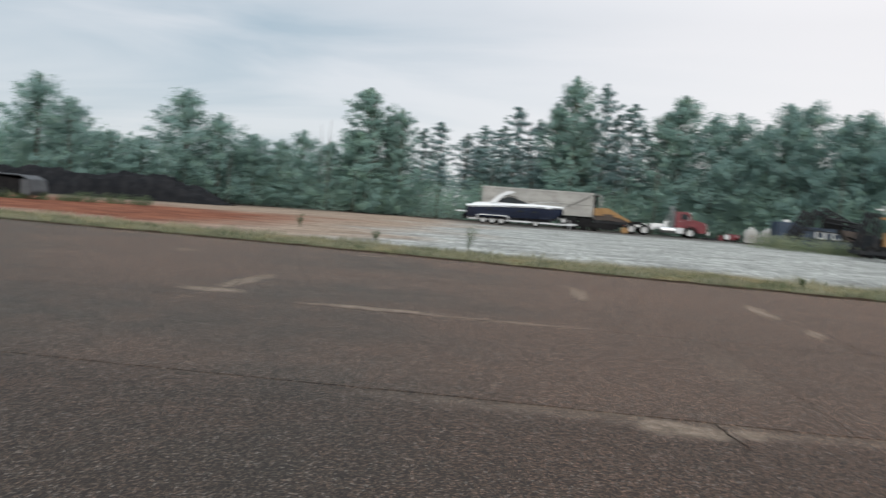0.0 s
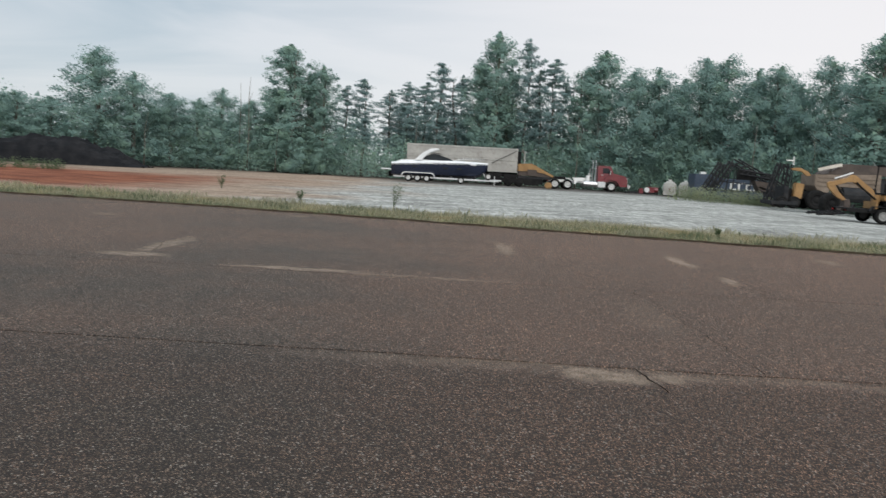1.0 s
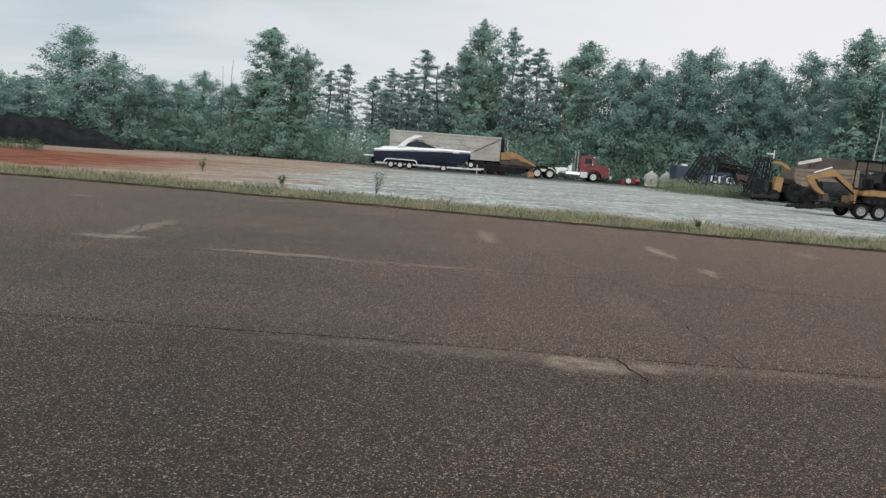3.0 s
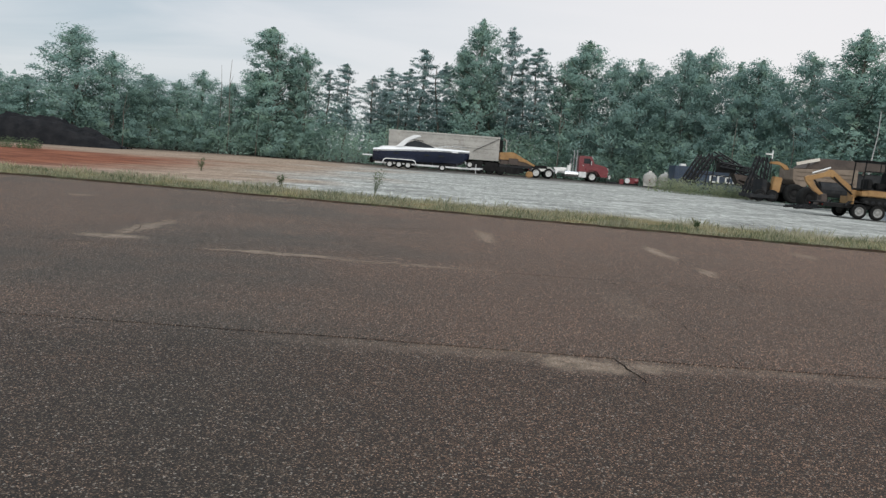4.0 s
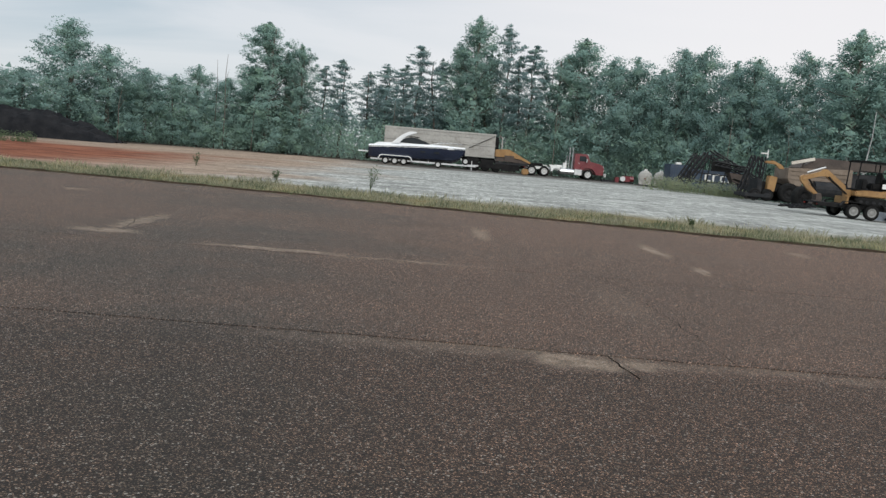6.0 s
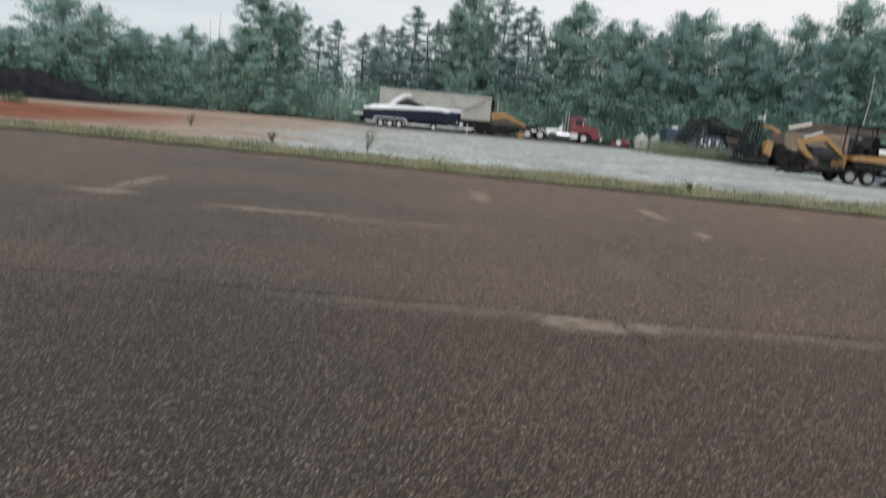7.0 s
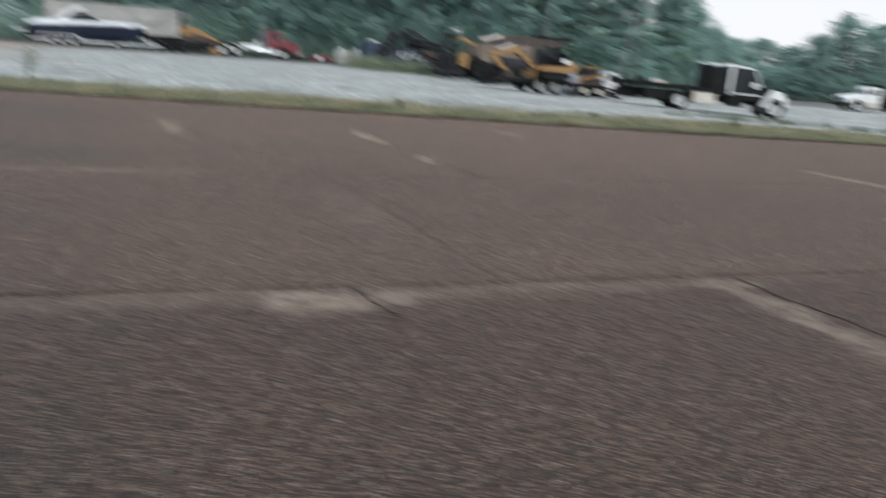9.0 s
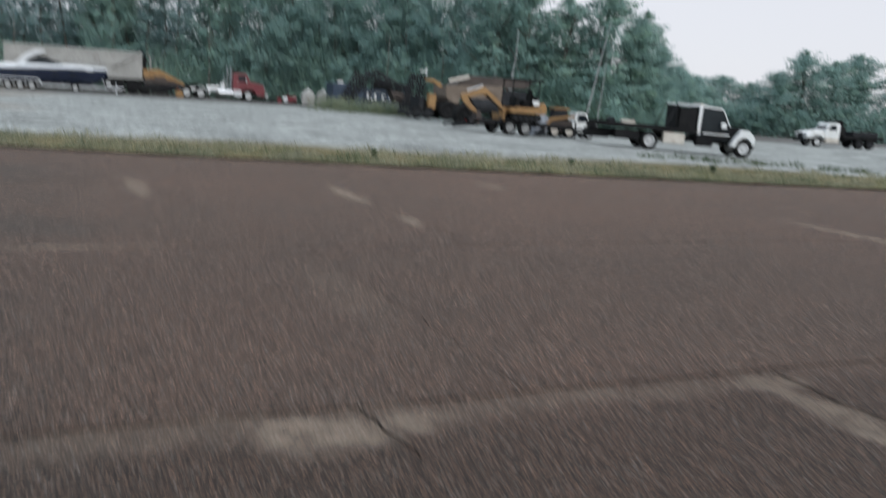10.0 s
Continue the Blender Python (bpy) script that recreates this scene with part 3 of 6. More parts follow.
# ---- trees ----
def leaf_cloud(seed, spots, per, spread, size, flat=0.7, bank=False):
    """Leaf sprays scattered round the given spots: small blades at all angles. spots: (x, y, z, radius).
    bank: a long bank of growth that faces the yard, instead of a crown round its trunk."""
    rg = np.random.default_rng(seed)
    c = np.repeat(np.asarray(spots), per, axis=0)
    n = len(c)
    d = rg.normal(size=(n, 3)) * 0.55
    d *= np.minimum(1.0, 1.1 / (np.linalg.norm(d, axis=1)[:, None] + 1e-6))
    clump = d.copy()
    d *= c[:, 3:4] * spread
    d[:, 2] *= flat
    p = c[:, :3] + d
    out = p.copy()
    out[:, 2] = 0
    out /= np.linalg.norm(out, axis=1)[:, None] + 1e-6
    if bank:
        out[:] = (0, -1, 0)
    face = rg.normal(size=(n, 3)) * 0.8 + np.array([0, 0, 0.7]) + out * 0.6
    u = np.cross(face, rg.normal(size=(n, 3)))
    u /= np.linalg.norm(u, axis=1)[:, None]
    w = np.cross(u, face)
    w /= np.linalg.norm(w, axis=1)[:, None]
    # leaves turn their faces outward and up with the whole crown, so that it shades as one mass
    mass = clump * 0.22 + out * 0.6 + np.array([0, 0, 0.45]) + rg.normal(size=(n, 3)) * 0.1
    w = np.where((np.cross(u, w) * mass).sum(1)[:, None] < 0, -w, w)
    soft = mass / (np.linalg.norm(mass, axis=1)[:, None] + 1e-6) + 0.15 * np.cross(u, w)
    soft /= np.linalg.norm(soft, axis=1)[:, None]
    s = (size * (0.45 + 1.1 * rg.random(n) ** 1.5))[:, None]
    # one spray in nine is a broad one, deep in the growth, that closes the gaps behind the others
    deep = rg.random(n) < 1 / 9
    s[deep] *= 1.9
    p[deep] = p[deep] + (np.array([0, 1.0, 0]) if bank else -out[deep] * 1.2) * c[deep, 3:4]
    fold = np.cross(u, w) * s * 0.25
    v = np.stack([p - u * s * 0.8, p + u * s * 0.7 + fold, p + w * s * 1.2 - u * s * 0.1], axis=1).reshape(-1, 3)
    f = np.arange(3 * n).reshape(-1, 3)
    return v, f, np.repeat(soft, 3, axis=0)


def crown_spots(seed, n, shape, base, top, radius, rise, lobe=0.5):
    """Spots of foliage along boughs and their side twigs, reaching shape(u) of a crown's half-width; rise: how steeply
    the boughs climb; lobe: how far single limbs stand out of the crown or fall short of it."""
    rg = np.random.default_rng(seed)
    out = []
    boughs = n // 6
    for b in range(boughs):
        u = (b + rg.random()) / boughs
        a = b * 2.39996 + rg.normal() * 0.4
        bulge = 1.0 + lobe * 1.6 * noise.noise((math.cos(a) * 0.9, math.sin(a) * 0.9, u * 3.2 + seed * 5.1))
        reach = radius * shape(u) * max(0.3, bulge) * rg.uniform(0.7, 1.12)
        tip = base + (top - base) * u * (1.0 - 0.06 * rg.random())
        for s in range(6):
            f = 0.28 + 0.72 * s / 5
            side = rg.normal() * 0.13 * radius * f
            x, y = reach * f * math.cos(a) - side * math.sin(a), reach * f * math.sin(a) + side * math.cos(a)
            z = tip - rise * reach * (1 - f) + 0.07 * radius * rg.normal()
            out.append((x, y, max(z, base * 0.6), radius * rg.uniform(0.07, 0.17) * (1.25 - 0.5 * f)))
    for s in range(10):
        out.append((rg.normal() * 0.07 * s, rg.normal() * 0.07 * s, top - 0.16 * s - 0.1 * rg.random(), radius * (0.03 + 0.012 * s)))
    return out


def trunk_mesh(seed, height, r, limbs, bark, lean=0.02, first=0.3):
    rg = random.Random(seed)
    bm = bmesh.new()
    pts = [(0, 0, -0.4)]
    x = y = 0
    for k in range(1, 7):
        x += rg.uniform(-1, 1) * height * lean
        y += rg.uniform(-1, 1) * height * lean
        pts.append((x, y, height * k / 6))
    tube(bm, pts, r, 8, r * 0.22)
    for k in range(limbs):
        u = rg.uniform(first, 0.92)
        s = min(5, int(u * 6))
        a, b = Vector(pts[s]), Vector(pts[s + 1])
        p = a.lerp(b, u * 6 - s)
        t = rg.uniform(0, 2 * math.pi)
        ln = height * rg.uniform(0.10, 0.22) * (1.2 - u * 0.6)
        q = p + Vector((math.cos(t) * ln, math.sin(t) * ln, ln * rg.uniform(0.2, 0.8)))
        tube(bm, [p, p.lerp(q, 0.5) + Vector((0, 0, -0.06 * ln)), q], r * 0.3 * (1.1 - u), 5, r * 0.06)
    me = bpy.data.meshes.new("trunk")
    bm.to_mesh(me)
    bm.free()
    me.materials.append(bark)
    me.shade_smooth()
    return me


def crown_mesh(v, f, soft, material):
    ob = mesh_from("crown", v, f, material)
    ob.data.normals_split_custom_set_from_vertices(soft.tolist())
    me = ob.data
    bpy.data.objects.remove(ob)
    return me


broad_shape = lambda u: (math.sin(math.pi * min(1, 0.16 + u * 0.82)) ** 0.55) * (1.05 - 0.2 * u)
tall_shape = lambda u: max(0.16, (1 - u) ** 0.38) * min(1.0, 0.6 + 2.2 * u) * (1.0 + 0.14 * math.sin(9 * u))
pine_shape = lambda u: max(0.25, math.sin(math.pi * (0.2 + 0.72 * u)))
KINDS = {}
for v in range(4):
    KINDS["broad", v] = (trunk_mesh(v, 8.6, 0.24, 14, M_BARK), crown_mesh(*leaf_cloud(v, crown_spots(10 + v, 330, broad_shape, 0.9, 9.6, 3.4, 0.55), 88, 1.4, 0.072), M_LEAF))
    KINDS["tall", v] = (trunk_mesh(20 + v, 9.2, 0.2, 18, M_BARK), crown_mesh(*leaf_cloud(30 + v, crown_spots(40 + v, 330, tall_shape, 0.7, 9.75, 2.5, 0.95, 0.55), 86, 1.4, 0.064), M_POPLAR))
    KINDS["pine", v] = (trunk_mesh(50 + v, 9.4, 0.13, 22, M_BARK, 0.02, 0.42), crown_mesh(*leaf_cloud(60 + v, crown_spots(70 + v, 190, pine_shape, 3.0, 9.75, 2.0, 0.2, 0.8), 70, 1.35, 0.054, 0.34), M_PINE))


def tree(kind, v, x, y, h, w, label, group="trees along the wood's edge"):
    """w: the crown's half-width."""
    ref = {"broad": 2.75, "tall": 1.95, "pine": 1.4}[kind]
    w *= 1.0 if kind == "pine" or x < -24 else (1.2 if x < 10 or x > 45 else 1.4)
    t = group_at("tree", pose(x, y, ground_z(x, y), 0, 0, (x * 77 + y * 31) % 360) @ Matrix.Diagonal((w / ref, w / ref, h / 9.9, 1)), label, "tree", group)
    a, b = KINDS[kind, v]
    for name, me in (("trunk", a), ("crown", b)):
        o = new(name, me)
        o.parent = t


BROAD = [(-56, 67.2, 8.6, 4.6), (-50.8, 78.4, 11.8, 3.8), (-47.5, 79, 9.5, 2.9), (-45, 81.8, 6.9, 2.9), (-38.8, 86, 11.8, 4.6), (-35.2, 87, 9.6, 3.4), (-42.2, 83, 6.6, 3.2),
         (-32.4, 90, 8.0, 3.0), (-30, 92, 7.6, 2.6), (-27.4, 92, 8.8, 2.6), (-24.8, 94, 8.0, 2.4), (-62, 73, 10.0, 4.8)]
BROAD_EAST = [(18.0, 95, 13.6, 2.9), (20.4, 94, 13.8, 2.8), (23.0, 92.5, 13.0, 2.3), (24.5, 90, 15.0, 2.7), (26.2, 88.5, 14.8, 2.6), (28.3, 85, 13.3, 2.5), (29.8, 83, 13.8, 2.4),
              (31.4, 82, 12.0, 2.4), (32.8, 78.5, 13.9, 2.4), (36.4, 72, 11.5, 2.5), (47.4, 66, 7.4, 1.9), (61, 80, 8.0, 2.8), (64, 82, 7.2, 3.0), (22, 99, 11.5, 3.5), (34.8, 76, 12.6, 2.6), (31, 88.5, 12.2, 3.0), (49.5, 68, 8.8, 2.4)]
TALL = [(-20.7, 95, 14.6, 3.2), (-17.0, 95.5, 12.4, 2.1), (-18.8, 97, 11.5, 2.8), (-22.6, 96, 9.5, 2.4), (0.9, 103, 14.8, 2.4), (2.9, 102, 18.3, 2.9), (4.6, 103.5, 14, 2.2),
        (15.1, 98, 16.0, 2.9), (13.4, 99, 14.2, 2.4), (33.8, 71, 15.2, 2.5), (38.5, 67, 11.5, 2.6), (41.2, 64.5, 12.6, 2.5), (43.8, 64.5, 9.8, 1.9), (35.5, 69, 12.5, 2.2), (45.8, 65.8, 11.2, 2.2)]
PINES = [(-15.0, 100, 10.6, 1.6), (-12.6, 98, 11.4, 1.8), (-10.0, 104, 10.8, 1.8), (-7.7, 102, 11.6, 2.0), (-5.6, 103, 11.8, 1.8), (-3.7, 102, 14.2, 2.1), (-1.2, 103, 13.0, 2.1),
         (6.5, 101, 17.3, 1.9), (9.6, 100, 15.0, 2.2), (8.0, 102, 14.0, 1.8), (11.2, 101.5, 13.0, 1.6), (-8.8, 106, 9.4, 1.6)]
FAR_EAST = [(88, 110, 8.5, 4.5), (95, 112, 9.2, 4.5), (101, 112, 8.4, 4.5), (95, 100, 9.6, 4.0), (99, 99, 13.0, 4.2), (104, 98, 12.0, 4.2), (109, 98, 13.4, 4.6), (115, 94, 12.0, 4.6),
            (122, 92, 13.2, 5.0), (130, 88, 13.0, 5.0), (79, 112, 8.0, 4.2), (72, 108, 7.4, 4.2)]
for j, r in enumerate(BROAD + BROAD_EAST):
    tree("broad", j % 4, *r, "broad-leaved green tree at the wood's edge")
for j, r in enumerate(TALL):
    tree("tall", j % 4, *r, "tall slender leafy tree at the wood's edge")
for j, r in enumerate(PINES):
    tree("pine", j % 4, *r, "open-crowned pine with a bare lower trunk")
for j, r in enumerate(FAR_EAST):
    tree("broad", (j + 1) % 4, *r, "distant broad-leaved tree beyond the yard", "distant trees")


def thicket(name, line, depth, low, high, step, per, size, material, seed, label):
    """Undergrowth along a line, in front of and between the trunks."""
    rg = np.random.default_rng(seed)
    spots = []
    for (ax, ay), (bx, by) in zip(line, line[1:]):
        ln = math.hypot(bx - ax, by - ay)
        for s in np.arange(0, ln, step):
            u = s / ln
            x, y = ax + (bx - ax) * u, ay + (by - ay) * u
            h = low + (high - low) * (0.5 + 0.9 * noise.noise((x * 0.23, y * 0.23, seed)))
            for q in range(max(2, int(h / 0.9))):
                z = h * (q + 0.4) / max(2, int(h / 0.9))
                px, py = x + rg.normal() * min(0.7, high * 0.4), y + rg.random() * depth + z * 0.25
                spots.append((px, py, z + ground_z(px, py), (0.8 + 0.5 * rg.random()) * min(1.0, high / 2.5)))
    v, f, soft = leaf_cloud(seed, spots, per, 1.5, size, 0.9, True)
    ob = mesh_from(name, v, f, material)
    ob.data.normals_split_custom_set_from_vertices(soft.tolist())
    return tagged(ob, label, "undergrowth", kind="stuff")


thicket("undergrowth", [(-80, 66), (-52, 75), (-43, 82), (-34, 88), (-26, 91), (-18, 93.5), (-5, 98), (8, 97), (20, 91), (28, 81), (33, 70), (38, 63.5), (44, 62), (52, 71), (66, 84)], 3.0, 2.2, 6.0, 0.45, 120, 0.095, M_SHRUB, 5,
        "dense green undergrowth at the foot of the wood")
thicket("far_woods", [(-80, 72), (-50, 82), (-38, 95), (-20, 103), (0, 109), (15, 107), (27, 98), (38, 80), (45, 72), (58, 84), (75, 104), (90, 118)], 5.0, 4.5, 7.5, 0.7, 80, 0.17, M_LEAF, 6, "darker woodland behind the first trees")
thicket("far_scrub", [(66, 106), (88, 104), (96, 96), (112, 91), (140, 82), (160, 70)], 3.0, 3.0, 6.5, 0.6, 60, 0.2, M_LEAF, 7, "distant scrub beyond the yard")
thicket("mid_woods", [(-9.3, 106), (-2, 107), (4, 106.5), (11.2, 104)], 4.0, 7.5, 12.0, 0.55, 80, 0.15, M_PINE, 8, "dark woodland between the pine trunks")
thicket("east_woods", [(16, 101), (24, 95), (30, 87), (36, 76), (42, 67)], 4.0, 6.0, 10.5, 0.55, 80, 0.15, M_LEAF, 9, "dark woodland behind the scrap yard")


# ---- bare and leaning trees ----
def bare_tree(x, y, pts, r, limbs, label, bark=M_PALE_BARK):
    t = group_at("bare_tree", pose(x, y, ground_z(x, y)), label, "tree")
    bm = bmesh.new()
    tube(bm, [(0, 0, -0.4)] + pts, r, 8, r * 0.25)
    smooth(part("trunk", bm, bark, t))
    for limb in limbs:
        bm = bmesh.new()
        tube(bm, limb, r * 0.4, 6, r * 0.12)
        smooth(part("limb", bm, bark, t))
    return t


bare_tree(33.0, 66.5, [(0.05, 0, 2), (0.2, 0, 4), (0.45, 0, 6), (0.5, 0, 8)], 0.1,
          [[(0.1, 0, 3.1), (-0.9, 0, 3.6), (-1.5, 0, 4.3)], [(0.1, 0, 3.0), (0.9, 0, 3.6), (1.8, 0, 3.8)]], "pale dead tree with a few bare limbs")
bare_tree(38.4, 61.0, [(0.1, 0, 2), (0.3, 0, 4.2), (0.4, 0, 6.0)], 0.06, [], "thin leaning pale trunk in front of the wood")
bare_tree(36.8, 60.5, [(0.35, 0, 2), (0.75, 0, 4), (1.2, 0, 6.5), (1.8, 0, 9.2)], 0.09, [[(0.9, 0, 4.8), (1.6, 0, 5.9), (1.7, 0, 6.8)]], "thin leaning pale trunk in front of the wood")
bare_tree(-24.5, 92, [(0.1, 0, 4), (0.0, 0, 8), (0.15, 0, 10.2)], 0.07, [[(0.05, 0, 7.5), (0.4, 0, 8.6)]], "thin bare snag among the trees", M_BARK)
bare_tree(-25.6, 92.5, [(0.05, 0, 4), (0.1, 0, 7), (0.0, 0, 9.6)], 0.06, [], "thin bare snag among the trees", M_BARK)
for k, (x, y, h) in enumerate(((-33.5, 85.5, 5.5), (-21.5, 92.5, 6.5), (-6.5, 96.5, 7.0), (12.0, 94.5, 8.0), (26.8, 80.5, 7.5), (30.2, 75.0, 7.0))):
    bare_tree(x, y, [(0.1, 0, h * 0.3), (0.05 + 0.1 * (k % 3), 0, h * 0.65), (0.3 - 0.2 * (k % 2), 0.2, h)], 0.075, [[(0.1, 0, h * 0.6), (0.6, 0.1, h * 0.8)]], "slim grey trunk standing in the undergrowth", M_BARK)


# ---- boat on its trailer ----
def loft(bm, rows, close=True):
    rings = [[bm.verts.new(p) for p in row] for row in rows]
    for a, b in zip(rings, rings[1:]):
        for k in range(len(a) - 1):
            bm.faces.new((a[k], a[k + 1], b[k + 1], b[k]))
    if close:
        for r in (rings[0], rings[-1]):
            try:
                bm.faces.new(r)
            except ValueError:
                pass
    bmesh.ops.recalc_face_normals(bm, faces=bm.faces[:])
    return bm


def boat(x, y):
    b = group_at("motor_boat", pose(x, y, 0), "navy-hulled white motor cruiser standing on its trailer", "boat")
    L = 9.7
    hull, rail, deck = [], [], []
    for s in range(15):
        u = s / 14
        px = u * L
        beam = 1.32 * (1 - max(0, (u - 0.45) / 0.55) ** 2.2) + 0.03
        sheer = 1.70 + 0.36 * math.sin(math.pi * 0.56 * u) ** 1.2
        keel = 0.42 + 0.02 * u + 1.0 * max(0, (u - 0.8) / 0.2) ** 2.4
        chine = keel + (0.20 + 0.25 * u) * (1 - 0.6 * max(0, (u - 0.8) / 0.2))
        half = [(0, keel), (0.88 * beam, chine), (0.94 * beam, chine + 0.04), (beam, sheer)]
        hull.append([(px, -h, z) for h, z in half[::-1]] + [(px, h, z) for h, z in half[1:]])
        top = sheer + 0.13 + 0.10 * math.sin(math.pi * min(1, u * 1.1)) if u < 0.97 else sheer + 0.12
        ring = [(beam + 0.03, sheer - 0.02), (beam + 0.05, sheer + 0.03), (beam * 0.93, sheer + 0.09), (beam * 0.8, top), (0, top + 0.04)]
        deck.append([(px, -h, z) for h, z in ring] + [(px, h, z) for h, z in ring[::-1][1:]])
    smooth(part("hull", loft(bmesh.new(), hull), M_NAVY, b, "glossy navy hull"))
    part("deck", loft(bmesh.new(), deck), M_WHITE, b, "white deck and gunwale")
    for side in (-1, 1):
        bm = bmesh.new()
        tube(bm, [(r[0][0], side * abs(r[0][1]) + side * 0.015, r[0][2] - 0.09) for r in hull], 0.025, 6)
        part("rub_rail", bm, M_CHROME, b, "thin bright rub rail")
    # deckhouse hump aft and raked arch
    bm = prism(bmesh.new(), [(0.25, 1.8), (0.9, 2.12), (2.9, 2.22), (5.6, 2.20), (7.4, 2.1), (8.6, 2.02), (8.6, 1.9), (0.25, 1.7)], -0.86, 0.86, 0.06)
    part("coaming", bm, M_WHITE, b)
    bm = prism(bmesh.new(), [(3.0, 2.2), (3.4, 2.62), (4.1, 2.86), (4.7, 2.80), (5.6, 2.5), (6.4, 2.21)], -0.78, 0.78, 0.04)
    part("windscreen", bm, M_GLASS, b, "dark curved windscreen")
    bm = prism(bmesh.new(), [(3.7, 2.93), (4.2, 2.97), (5.0, 2.88), (4.9, 2.84), (4.2, 2.90)], -0.8, 0.8)
    part("canvas_top", bm, M_BLACK, b, "dark canvas cockpit cover")
    for side in (-1, 1):
        bm = prism(bmesh.new(), [(2.25, 2.15), (2.95, 2.15), (3.6, 2.85), (4.7, 3.3), (4.62, 3.42), (3.9, 3.36), (3.2, 3.0)], side * 1.02 - 0.07, side * 1.02 + 0.07, 0.03)
        part("arch_leg", bm, M_WHITE, b, "white raked radar arch leg")
    bm = prism(bmesh.new(), [(3.75, 3.26), (4.62, 3.30), (4.62, 3.42), (3.9, 3.38)], -1.0, 1.0, 0.03)
    part("arch_top", bm, M_WHITE, b)
    bm = boxed(-1.05, 0.1, -1.15, 1.15, 1.05, 1.17, bevel=0.04)
    part("swim_platform", bm, M_WHITE, b)
    bm = boxed(-0.35, 0.05, -0.35, 0.35, 0.35, 0.95, bevel=0.08)
    part("outdrive", bm, M_BLACK, b, "black stern drive")
    for side in (-1, 1):
        bm = bmesh.new()
        tube(bm, [(5.9, side * 0.95, 2.2), (7.2, side * 0.8, 2.5), (8.7, side * 0.4, 2.55), (9.45, side * 0.05, 2.5)], 0.016, 6)
        for px, py, pz in ((7.2, 0.8, 2.5), (8.2, 0.55, 2.53), (8.9, 0.32, 2.54)):
            tube(bm, [(px, side * py, pz), (px, side * py, 2.02)], 0.014, 5)
        part("bow_rail", bm, M_CHROME, b, "thin stainless bow rail")
    for px in (2.1, 5.2, 6.6):
        bm = boxed(px, px + 0.5, -1.375, -1.34, 1.42, 1.56, bevel=0.015)
        part("porthole", bm, M_GLASS, b)
    return b


boat(-7.75, 85.2)


def boat_trailer(x, y):
    t = group_at("boat_trailer", pose(x, y, 0), "white tri-axle boat trailer with round fenders", "trailer")
    for side in (-1, 1):
        part("side_rail", boxed(0.2, 8.9, side * 1.05 - 0.06, side * 1.05 + 0.06, 0.36, 0.52, bevel=0.02), M_GALV, t)
        bm = bmesh.new()
        out = [(0.95, 0.5), (1.1, 0.84), (1.35, 0.93), (4.0, 0.93), (4.25, 0.84), (4.4, 0.5), (4.32, 0.5), (4.18, 0.78), (3.95, 0.86), (1.4, 0.86), (1.17, 0.78), (1.03, 0.5)]
        prism(bm, out, side * 1.28 - 0.15, side * 1.28 + 0.15)
        part("fender", bm, M_WHITE, t)
        for k in range(3):
            wheel(t, 1.72 + 0.92 * k, side * 1.27, 0.36, 0.36, 0.22, M_RIM, side)
        part("bunk", boxed(0.6, 7.2, side * 0.65 - 0.06, side * 0.65 + 0.06, 0.62, 0.7), M_DARKSTEEL, t)
        part("front_rail", boxed(8.6, 10.9, side * 0.5 - 0.05, side * 0.5 + 0.05, 0.36, 0.5, turn=Euler((0, 0, -side * 0.42))), M_GALV, t)
    for px in (0.5, 2.6, 5.0, 7.0, 8.6):
        part("crossbar", boxed(px - 0.05, px + 0.05, -1.05, 1.05, 0.34, 0.44), M_GALV, t)
    for k in (2.0, 6.0):
        part("bunk_post", boxed(k - 0.04, k + 0.04, -0.7, 0.7, 0.43, 0.63), M_GALV, t)
    part("tongue", boxed(9.4, 11.1, -0.07, 0.07, 0.44, 0.58, bevel=0.02), M_GALV, t)
    bm = bmesh.new()
    tube(bm, [(9.6, 0, 0.5), (9.25, 0, 1.15), (9.2, 0, 1.5)], 0.06, 8)
    box(bm, 9.05, 9.4, -0.15, 0.15, 1.3, 1.55, bevel=0.03)
    part("winch_post", bm, M_GALV, t)
    bm = bmesh.new()
    tube(bm, [(10.4, -0.18, 0.0), (10.4, -0.18, 0.95)], 0.045, 8)
    part("jack", bm, M_GALV, t)
    wheel(t, 9.75, -0.32, 0.86, 0.36, 0.22, M_RIM, -1)
    wheel(t, 7.0, -1.12, 0.34, 0.34, 0.2, M_RIM, -1)
    return t


boat_trailer(-7.7, 85.2)


